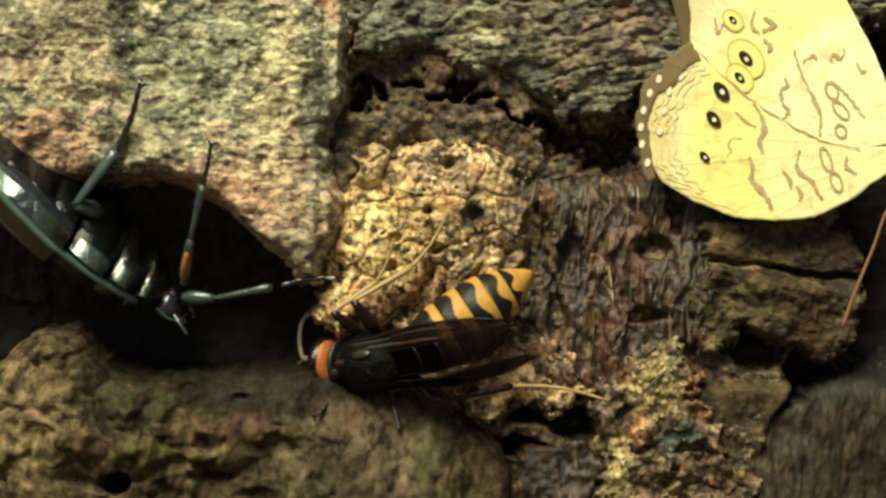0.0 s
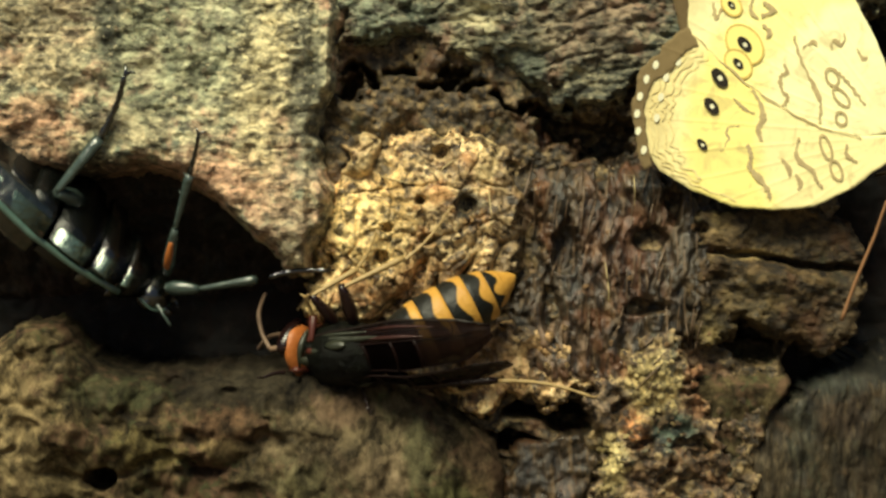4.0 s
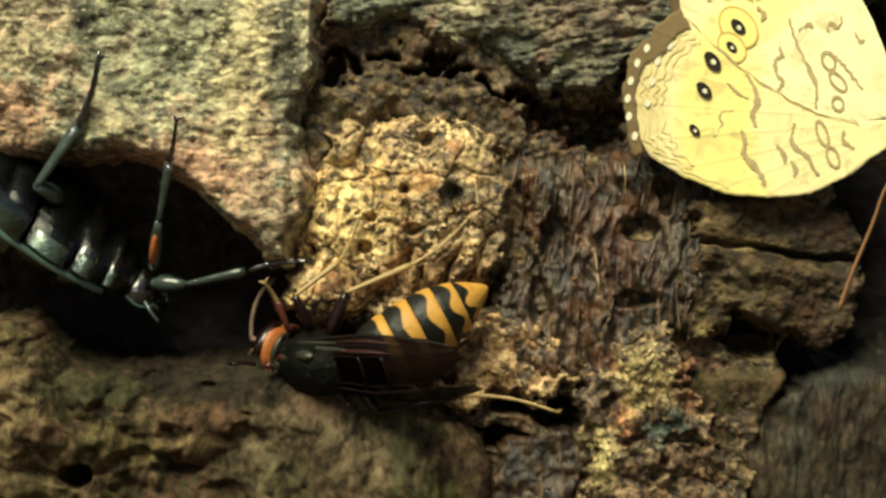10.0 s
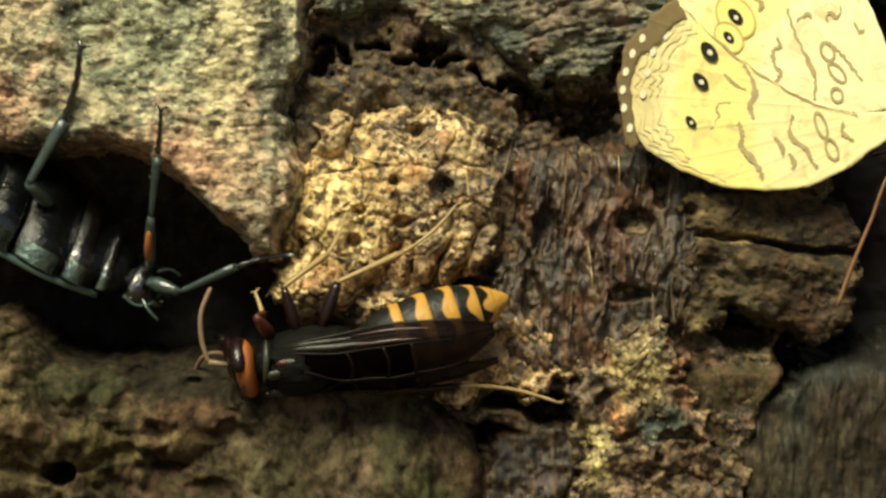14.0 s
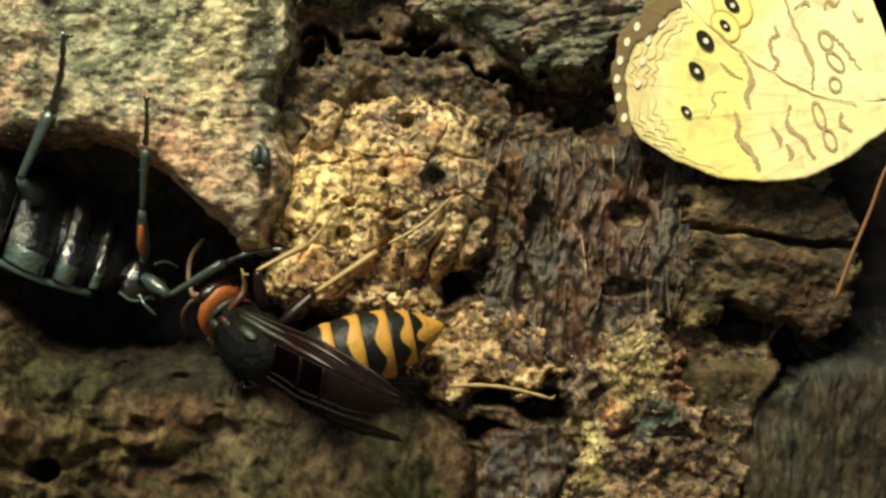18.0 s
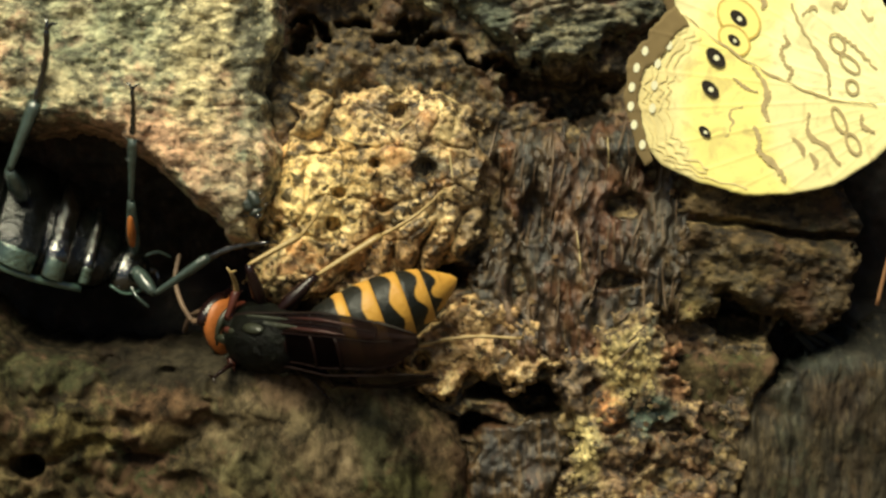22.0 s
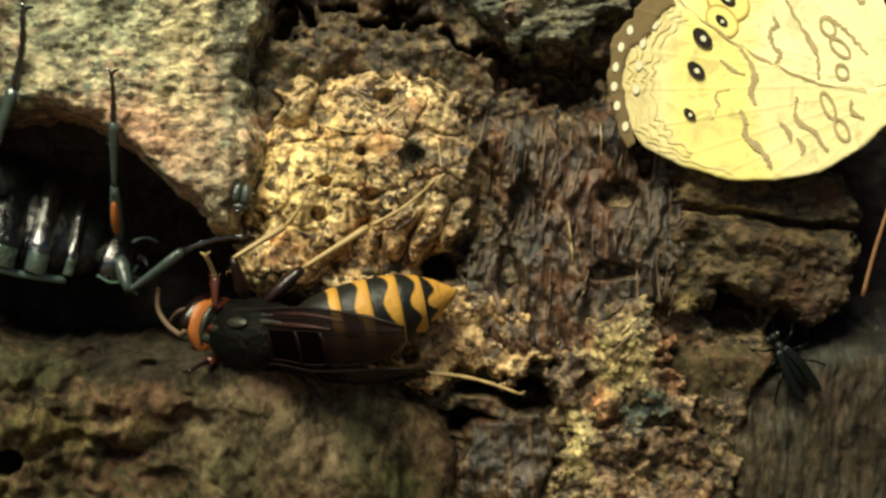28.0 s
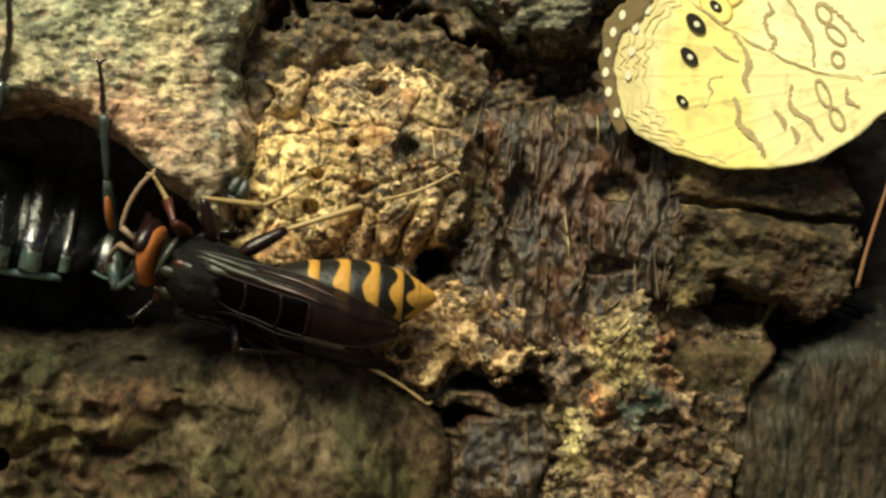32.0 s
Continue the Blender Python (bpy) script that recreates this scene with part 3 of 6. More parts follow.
def build_tree():
    tree = tagged(new("tree_trunk"), "old tree trunk with cracked lichened bark and a sap wound", "tree trunk")
    trunk_core(tree)

    def pit(u, v, cu, cv, ru, rv, deep, soft=0.35):
        q = np.hypot((u - cu) / ru, (v - cv) / rv) + 0.5 * fbm(u, v, 38, 4, int(cu) % 17)
        return -deep * smooth01((1 + soft - q) / (2 * soft))

    # the hollow behind everything, its deep shade painted as near-black wood
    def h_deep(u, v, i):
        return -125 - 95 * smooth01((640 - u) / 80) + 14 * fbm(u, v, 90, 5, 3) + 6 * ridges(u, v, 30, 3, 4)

    relief("hollow", [(-260, -260), (1840, -260), (1840, 1160), (-260, 1160)], h_deep, M["deep"], tree, "wood inside the cracks, painted near-black for shade", 6, 20, 60, 0, 2)

    # side of the hollow under the overhang, its dimness put into the colour
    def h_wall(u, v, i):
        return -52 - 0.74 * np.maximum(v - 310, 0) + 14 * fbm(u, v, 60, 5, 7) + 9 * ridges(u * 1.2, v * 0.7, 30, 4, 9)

    relief("hollow_wall", [(-260, 250), (60, 262), (240, 262), (360, 285), (420, 360), (495, 440), (545, 505), (575, 560), (470, 600), (-260, 600)], h_wall, M["wall"], tree, "brown bark under the overhang, its shade darkened into the colour", 3, 10, 40, 8, 27)

    # porous rotten band under the upper plates
    def h_rot(u, v, i):
        h = -16 + 18 * smooth01((270 - v) / 60) * smooth01((1000 - u) / 80) + 16 * fbm(u, v, 80, 4, 11) + 10 * flakes(u, v, 50, 14) + 8 * flakes(u, v, 22, 15, 2.0) + 4 * ridges(u, v, 26, 4, 12) + 5 * fbm(u, v, 14, 4, 13)
        cu, cv = u + 26 * fbm(u, v, 46, 4, 17), v + 22 * fbm(u, v, 40, 4, 19)
        for q in ((660, 150, 34, 11), (725, 138, 30, 9), (800, 160, 24, 8), (850, 180, 34, 11), (925, 203, 38, 8), (990, 222, 36, 11), (1065, 250, 85, 34), (640, 185, 20, 18)):
            h = h + pit(cu, cv, *q, 110)
        for q in ( (872, 556, 44, 24), (1335, 615, 46, 34), (1010, 752, 44, 26), (915, 790, 46, 20), (960, 742, 70, 14)):
            h = h + pit(u, v, *q, 125)
        return h

    relief("rotten_bark", [(590, 90), (660, 60), (1300, 60), (1480, 200), (1490, 380), (1430, 560), (1405, 700), (1370, 800), (1340, 1160), (880, 1160), (880, 820), (800, 745), (760, 690), (690, 640), (600, 590), (548, 560), (560, 480), (585, 400), (570, 290)], h_rot, M["rot"], tree, "crumbly brown rotten bark full of holes", seed=21, thick=80)

    # upper plates
    def h_grey(u, v, i):
        lift = 72 + 20 * smooth01(v / 430) - 18 * smooth01((u - 420) / 200)
        lines = 5 * smooth01(1 - cracks(u * 0.8 + 22 * fbm(u, v, 60, 3, 8), v * 1.5, 58, 6) * 7)
        h = lift + 15 * fbm(u, v, 130, 4, 31) - 0.5 * lines + 8 * fbm(u, v, 40, 5, 33) + 11 * flakes(u, v * 1.1, 46, 37) + 4 * ridges(u * 0.9, v * 1.1, 18, 4, 35)
        h = h - 12 * smooth01(1 - np.abs(u - 235 - 0.15 * v) / 30) * smooth01(1 - v / 220)
        h = h - 26 * smooth01((v - 190) / 110) * smooth01((240 - u) / 90)
        lip = 328 + 0.8 * np.maximum(u - 300, 0)
        h = h - 75 * smooth01((v - lip + 60) / 90) ** 2 * smooth01((540 - u) / 120)
        return h - 10 * smooth01(1 - np.abs(u - 575 + 0.02 * v) / 14) + 8 * smooth01(1 - np.abs(u - 600 + 0.04 * v) / 12) * smooth01((260 - v) / 60)

    relief("bark_plate", [(-260, -260), (636, -260), (632, 0), (625, 90), (615, 170), (586, 240), (596, 300), (608, 360), (598, 430), (568, 502), (520, 502), (474, 454), (394, 388), (330, 332), (300, 326), (240, 330), (150, 336), (60, 330), (-260, 330)], h_grey, M["grey"], tree, "thick grey-green lichened bark plate overhanging a hollow", 2.5, 36, 190, 9, 31, level=75)

    def h_slate(u, v, i):
        w = v + 0.12 * u + 16 * fbm(u, v, 90, 3, 44)
        bands = cracks(u * 0.34 + 16 * fbm(u, v, 50, 3, 46), w, 36, 9)
        return 42 - 30 * smooth01((u - 1140) / 90) + 18 * fbm(u, v, 110, 4, 41) + 7 * (smooth01(bands * 3) - 0.6) + 11 * flakes(u * 0.8, v * 1.1, 50, 47) + 8 * fbm(u * 0.8, v * 1.1, 26, 5, 43) + 4 * ridges(u * 0.6, v, 10, 3, 45)

    relief("bark_plate", [(596, -260), (1840, -260), (1840, 90), (1560, 60), (1400, 140), (1190, 180), (1120, 190), (1060, 220), (1005, 216), (968, 165), (900, 138), (850, 142), (800, 112), (740, 96), (650, 118), (592, 104)], h_slate, M["slate"], tree, "dark grey bark plate with level cracks", 2.5, 30, 150, 22, 41, level=45)

    # sap crust in the middle
    def knob(u, v, cu, cv, ru, rv, tall):
        q = np.hypot((u - cu) / ru, (v - cv) / rv) + 0.1 * fbm(u, v, 40, 3, 5)
        return tall * np.sqrt(np.clip(1 - q * q, 0, 1))

    def h_crust(u, v, i):
        wu, wv = u + 12 * fbm(u, v, 60, 3, 54), v + 12 * fbm(u, v, 60, 3, 55)
        h = np.maximum(knob(wu, wv, 800, 365, 160, 124, 46), knob(wu, wv, 655, 440, 88, 122, 54))
        h = np.maximum(h, knob(wu, wv, 643, 288, 46, 46, 48))
        h = np.maximum(h, knob(wu, wv, 610, 540, 90, 60, 52))
        for ru in (790, 825, 868, 905):
            h = np.maximum(h, knob(wu + 0.25 * (v - 480), wv, ru, 490, 21, 62, 40 + 6 * math.sin(ru)))
        h = h - 6 + 5 * fbm(u, v, 46, 4, 51) + 11 * flakes(wu, wv, 60, 57) + 5 * flakes(u, v, 24, 58, 2.0) - 6 * smooth01(1 - cracks(wu, wv, 70, 7) * 8) - 2.5 * smooth01(1 - cracks(wu, wv, 26, 12) * 6) + 2.5 * ridges(wu, v * 1.1, 20, 4, 56) + 2.0 * fbm(u, v, 12, 3, 53)
        for q in ((795, 288, 14, 12), (700, 420, 9, 8), (838, 380, 16, 14), (755, 372, 8, 8), (690, 470, 9, 8), (770, 440, 12, 9)):
            h = h + pit(u, v, *q, 26)
        return h

    relief("sap_crust", [(600, 330), (612, 275), (650, 250), (700, 248), (780, 240), (870, 240), (925, 290), (950, 380), (955, 480), (900, 520), (850, 560), (860, 610), (800, 640), (700, 620), (620, 600), (550, 578), (540, 525), (590, 430)], h_crust, M["crust"], tree, "bright ochre crust of dried sap and chewed bark", 2.2, 34, 60, 24, 51, level=35)

    def h_tongue(u, v, i):
        h = 26 + 12 * fbm(u, v, 70, 4, 61) + 18 * flakes(u, v, 56, 64) + 5 * flakes(u, v, 22, 65, 2.0) + 3 * ridges(u, v, 20, 4, 62) + 2 * fbm(u, v, 12, 4, 63)
        return h + pit(u, v, 832, 686, 13, 12, 45) + 9 * smooth01(1 - np.abs(np.hypot(u - 832, v - 686) - 19) / 7)

    relief("sap_crust", [(780, 690), (830, 640), (880, 600), (960, 560), (1000, 600), (1050, 690), (1010, 735), (940, 722), (900, 716), (862, 762), (835, 745), (815, 712)], h_tongue, M["crust"], tree, "torn tan crust with a small round hole", 2.2, 18, 100, 20, 61, level=25)

    # fibrous bark
    def h_fibre(u, v, i):
        w = u + 0.10 * (v - 450) + 16 * fbm(u, v, 90, 3, 71) - 0.0008 * np.maximum(v - 480, 0) ** 2
        q = v + 30 * fbm(u, v, 50, 2, 77)
        h = 18 - 64 * smooth01((352 - v) / 70) + 14 * fbm(u, v, 110, 4, 72) + 5 * (smooth01(cracks(w + 10 * fbm(u, v, 26, 3, 79), q * 0.3, 28, 8) * 2.2) - 0.55) + 11 * ridges(w + 8 * fbm(u, v, 40, 3, 78), q * 0.16, 24, 3, 74) + 11 * flakes(w * 1.2, q * 0.34, 38, 76) + 6 * fbm(w * 1.4, q * 0.3, 28, 4, 75) + 2.5 * fbm(w * 1.3, v * 0.6, 12, 3, 73)
        for k in ((1010, 460, 20, 40), (1160, 440, 24, 16), (1075, 330, 10, 40), (985, 560, 16, 40), (1150, 560, 30, 12), (1200, 380, 14, 26)):
            h = h + pit(u, v, *k, 34)
        return h

    relief("inner_bark", [(930, 250), (980, 240), (1010, 285), (1080, 300), (1130, 285), (1300, 300), (1330, 390), (1290, 440), (1282, 540), (1235, 620), (1120, 710), (1040, 715), (965, 680), (920, 620), (930, 540), (940, 420)], h_fibre, M["fibre"], tree, "dark brown stringy inner bark in upright fibres", 2.4, 36, 50, 26, 71, level=25)

    # flaking ledge beside a hole
    def h_ledge(u, v, i):
        w = v - 0.17 * (u - 1290) + 14 * fbm(u, v, 80, 3, 81)
        layers = 16 * smooth01((w - 462) / 14) - 34 * smooth01(1 - np.abs(w - 452) / 10)
        return 26 + 12 * fbm(u, v, 110, 4, 82) + layers + 15 * flakes(u * 0.7, w, 46, 86) + 7 * flakes(u, v, 22, 87, 2.0) + 4 * ridges(u * 0.7, w, 26, 3, 84) + 3 * fbm(u, v, 15, 4, 85) - 0.16 * np.maximum(v - 490, 0)

    relief("bark_ledge", [(1240, 380), (1400, 360), (1500, 400), (1535, 470), (1515, 600), (1450, 655), (1405, 612), (1372, 588), (1318, 582), (1302, 612), (1240, 652), (1205, 610), (1235, 500)], h_ledge, M["ledge"], tree, "yellow-brown flaking bark ledge in thin layers", 2.4, 20, 90, 18, 81, level=35)

    def h_olive(u, v, i):
        return 8 - 0.10 * (v - 650) - 90 * smooth01((700 - v) / 70) + 9 * fbm(u, v, 90, 4, 91) + 2 * fbm(u, v, 14, 3, 92)

    relief("inner_bark", [(1200, 640), (1260, 612), (1330, 606), (1390, 612), (1408, 690), (1366, 760), (1345, 860), (1240, 800)], h_olive, M["moss"], tree, "smooth olive-brown bark below a dark hole", 3, 14, 60, 8, 91)

    def h_crumb(u, v, i):
        h = 26 + 16 * fbm(u, v, 80, 4, 101) + 14 * flakes(u * 1.1, v * 0.8, 60, 105) + 8 * flakes(u, v, 22, 106, 2.0) + 4 * fbm(u, v, 18, 4, 103) + 4 * ridges(u * 1.2, v * 0.8, 26, 4, 104) - 0.12 * (v - 700)
        for q in ((1245, 705, 22, 12), (1150, 800, 24, 14), (1230, 800, 30, 14), (1300, 800, 20, 26), (1190, 850, 26, 16), (1110, 740, 16, 22), (1270, 880, 40, 16)):
            h = h + pit(u + 16 * fbm(u, v, 30, 3, 18), v + 14 * fbm(u, v, 30, 3, 20), *q, 30)
        return h

    relief("bark_flake", [(1035, 690), (1095, 655), (1205, 575), (1240, 640), (1252, 690), (1290, 726), (1342, 785), (1336, 830), (1310, 1160), (1020, 1160), (1030, 900), (1082, 840), (1062, 762)], h_crumb, M["crumb"], tree, "crumbly yellow-brown bark flake with curled edges", 2.4, 30, 70, 24, 101, level=30)

    def h_strip(u, v, i):
        w = u + 0.05 * v + 8 * fbm(u, v, 120, 3, 111)
        return -8 - 0.12 * (v - 720) - 95 * smooth01((705 - v) / 90) + 18 * fbm(u, v, 150, 3, 112) - 0.05 * (u - 1500) + 3 * (smooth01(cracks(w, v * 0.3, 26, 2) * 2) - 0.5) + 4 * ridges(w, v * 0.2, 18, 3, 113) + 3 * fbm(w, v * 0.5, 14, 3, 114)

    relief("bark_strip", [(1330, 810), (1352, 745), (1396, 705), (1440, 672), (1492, 642), (1560, 612), (1840, 510), (1840, 1160), (1322, 1160), (1328, 860)], h_strip, M["strip"], tree, "grey-brown weathered bark strip with upright grain", 2.8, 26, 110, 20, 111)

    # smooth bark below the hollow
    def h_moss(u, v, i):
        wu, wv = u + 24 * fbm(u, v, 60, 3, 126), v + 24 * fbm(u, v, 60, 3, 127)
        knobs = 1 - smooth01((u - 520) / 120)
        h = 46 - 0.04 * (v - 600) + 14 * fbm(u, v, 170, 3, 121) + 5 * fbm(u * 1.3, v * 0.6, 46, 3, 122) + 4 * ridges(u, v * 0.5, 36, 2, 124) * (1 - knobs) + 0.8 * fbm(u, v, 14, 2, 123)
        h = h + knobs * (16 * fbm(wu, wv, 56, 2, 128) + 7 * np.abs(fbm(wu, wv, 34, 2, 129)) + 4 * smooth01(cracks(wu, wv, 62, 128)) - 5)
        h = h + (1 - knobs) * (6 * fbm(wu * 1.2, wv * 0.45, 34, 2, 130) + 3 * smooth01(cracks(wu * 1.1, wv * 0.45, 34, 130)) - 2)
        h = h - (165 * smooth01((708 - v) / 120) + 20 * smooth01((735 - v) / 60)) * smooth01((u - 140) / 90) * (1 - 0.62 * smooth01((u - 470) / 120))
        for cu, cv, ru, rv, tall in ((75, 700, 85, 130, 48), (150, 770, 66, 62, 34), (285, 800, 72, 60, 48), (400, 790, 60, 44, 26), (30, 870, 90, 60, 20), (330, 870, 60, 40, 14), (590, 810, 170, 110, 22), (765, 880, 120, 90, 34)):
            h = h + tall * np.exp(-((u - cu) / ru) ** 2 - ((v - cv) / rv) ** 2)
        fold = 838 + 18 * np.cos((u - 190) / 40) * smooth01((420 - u) / 60) + 8 * fbm(u, v, 40, 3, 131)
        h = h - 16 * smooth01(1 - np.abs(v - fold) / 17) * smooth01((430 - u) / 40) * smooth01((u - 90) / 40)
        h = h + pit(u, v, 208, 852, 24, 18, 130) + pit(u, v, 366, 782, 18, 13, 22, 0.7) + pit(u, v, 330, 690, 14, 9, 24, 0.7) + pit(u, v, 430, 705, 16, 8, 24, 0.7)
        return h

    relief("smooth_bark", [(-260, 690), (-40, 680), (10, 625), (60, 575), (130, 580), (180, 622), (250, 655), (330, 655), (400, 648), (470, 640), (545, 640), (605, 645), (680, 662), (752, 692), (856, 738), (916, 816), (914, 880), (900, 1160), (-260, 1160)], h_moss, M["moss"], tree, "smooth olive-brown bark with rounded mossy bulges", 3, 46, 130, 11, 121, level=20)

    def h_mid(u, v, i):
        return 4 + 14 * fbm(u, v, 80, 4, 131) + 14 * flakes(u, v * 0.8, 70, 133) + 3 * fbm(u, v, 14, 4, 132)

    relief("bark_flake", [(905, 800), (950, 785), (1040, 770), (1085, 835), (1045, 920), (1050, 1160), (880, 1160), (900, 860)], h_mid, M["fibre"], tree, "dull brown bark flake under a dark gap", 2.6, 16, 110, 9, 131)
    return tree


def face_at(u, v):
    """Where the bark lies at a spot of the plan."""
    eye = Vector((0, -EYE, 1.2))
    hit, place, normal, _, _, _ = scene.ray_cast(bpy.context.evaluated_depsgraph_get(), eye, (at(u, v) - eye).normalized())
    return (place, normal) if hit else (None, None)


def chip(seed, flat):
    """A small rough flake."""
    rng = random.Random(seed)
    bm = bmesh.new()
    bmesh.ops.create_icosphere(bm, subdivisions=2, radius=1.0)
    for v in bm.verts:
        k = 1 + 0.45 * noise.noise(v.co * 1.3 + Vector((seed * 3.1, 0, 0))) + 0.25 * noise.noise(v.co * 3.1 + Vector((0, seed * 1.7, 0)))
        v.co = Vector((v.co.x * k * rng.uniform(0.95, 1.05), v.co.y * k * 0.8, v.co.z * k * flat))
    me = bpy.data.meshes.new("bark_crumb")
    bm.to_mesh(me)
    bm.free()
    return me


def strew(tree):
    """Crumbs, lichen flecks and loose strands on the bark, each resting on its surface."""
    bpy.context.view_layer.update()
    rng = random.Random(12)
    kinds = []
    for key, name, flat in (("pale_crumb", "bark_crumb", 0.6), ("brown_crumb", "bark_crumb", 0.55), ("grey", "lichen_fleck", 0.3), ("crust", "bark_crumb", 0.6), ("crumb", "bark_crumb", 0.5)):
        meshes = []
        for k in range(4):
            me = chip(len(kinds) * 7 + k, flat)
            me.materials.append(M[key])
            meshes.append(me)
        kinds.append((name, meshes))
    spots = []
    for count, kind, u0, u1, v0, v1, small, large in ((46, 3, 585, 900, 260, 590, 3, 8), (16, 1, 640, 960, 150, 260, 3, 7), (26, 0, 1060, 1120, 780, 880, 3, 8), (24, 0, 1120, 1200, 640, 760, 3, 7), (34, 4, 1090, 1340, 690, 880, 3, 8), (22, 3, 820, 1030, 590, 720, 3, 7), (18, 1, 960, 1260, 300, 690, 3, 7), (40, 2, 20, 560, 20, 290, 3, 7), (16, 2, 660, 1120, 10, 110, 3, 7), (12, 4, 1260, 1500, 420, 620, 3, 7)):
        spots += [(kind, rng.uniform(u0, u1), rng.uniform(v0, v1), rng.uniform(small, large)) for _ in range(count)]
    placed = []
    for kind, u, v, size in spots:
        place, normal = face_at(u, v)
        if place is not None and normal.y < -0.2:
            placed.append((kind, place, normal, size, rng.uniform(0, 6.28), rng.randrange(4)))
    for kind, place, normal, size, turn, pick in placed:
        name, meshes = kinds[kind]
        ob = new(name, meshes[pick])
        ob.parent = tree
        ob.matrix_local = Matrix.Translation(place) @ normal.to_track_quat("Z", "Y").to_matrix().to_4x4() @ Matrix.Rotation(turn, 4, "Z") @ Matrix.Scale(size * K, 4)
    # strands of fibre hanging on the inner bark, dry hairs on the crust
    lines = [("strand", rng.uniform(950, 1250), rng.uniform(290, 600), rng.uniform(30, 90), rng.uniform(-0.3, 0.1), rng.uniform(0.9, 2.0)) for _ in range(60)]
    lines += [("strand", rng.uniform(1090, 1240), rng.uniform(560, 660), rng.uniform(30, 70), rng.uniform(-0.8, -0.5), rng.uniform(1.2, 2.2)) for _ in range(5)]
    lines += [("pale_strand", u, v, n, a, 1.3) for u, v, n, a in ((878, 345, 60, 0.03), (690, 330, 50, 1.3), (820, 300, 40, -0.9), (1080, 480, 70, 0.05), (1130, 330, 50, -0.05), (760, 250, 40, 1.2))]
    for key, u, v, run, lean, thick in lines:
        pts = []
        for k in range(7):
            f = k / 6
            place, normal = face_at(u + run * f * math.sin(lean) + 2 * math.sin(f * 3 + u), v + run * f * math.cos(lean))
            if place is not None:
                pts.append(place + Vector((0, -thick * K * (0.2 + 1.6 * math.sin(math.pi * f)), 0)))
        if len(pts) == 7 and max(p.y for p in pts) - min(p.y for p in pts) < 50 * K:
            part("bark_strand", tube(curve(pts, 12), [thick * K * (0.35 + 0.65 * math.sin(math.pi * (k + 0.6) / 13.2)) for k in range(13)], 6), M[key], tree)


ground_sheet()
strew(build_tree())


# ---- butterfly ----
NEAR = 24.0
ROOT = at(1592, 262, 100 - NEAR)


def wing_at(u, v, d=100.0):
    return at(u, v, d - NEAR) - ROOT


def ribbon(points, width, d, closed=False, n=30):
    """A thin raised line on a wing."""
    p = [wing_at(q.x, q.y, d - 16 * (math.hypot(q.x - 1592, (q.y - 262) * 1.2) / 420) ** 2) for q in curve([Vector((*q, 0)) for q in points], n)]
    k = len(p) - 1
    rad = [width * K * 0.5 * (1 if closed else (0.45 + 0.55 * math.sin(math.pi * min(max(i / k, 0.08), 0.92))) * (0.45 + 1.1 * vnoise(np.array(i * 0.55 + points[0][0]), np.array(points[0][1] * 0.1)))) for i in range(k + 1)]
    return tube(p, rad, 6, 0.04, (0, 1, 0))


def jagged(points):
    """The same line with small uneven corners, as rows of scales make them."""
    p = curve([Vector((*q, 0)) for q in points], 5 * len(points))
    return [(q.x + 1.8 * math.sin(i * 2.1 + q.y * 0.3), q.y + 1.2 * math.sin(i * 2.9 + q.x * 0.2)) for i, q in enumerate(p)]


def oval(cu, cv, ru, rv, lean, d, n=28, rim=0.0):
    """A thin disc on a wing, or a ring when rim is given."""
    c, s = math.cos(radians(lean)), math.sin(radians(lean))
    pts = []
    for i in range(n):
        a = 2 * math.pi * i / n
        x, y = ru * math.cos(a), rv * math.sin(a)
        pts.append((cu + c * x - s * y, cv + s * x + c * y))
    if rim:
        q = [wing_at(*p, d) for p in pts]
        return tube(q + q[:1], rim * K * 0.5, 6, 0.04, (0, 1, 0))
    bm = bmesh.new()
    face = bm.faces.new([bm.verts.new(wing_at(*p, d)) for p in pts])
    out = bmesh.ops.extrude_face_region(bm, geom=[face])
    for e in out["geom"]:
        if isinstance(e, bmesh.types.BMVert):
            e.co.y += 0.8 * K
    bmesh.ops.recalc_face_normals(bm, faces=bm.faces)
    return bm


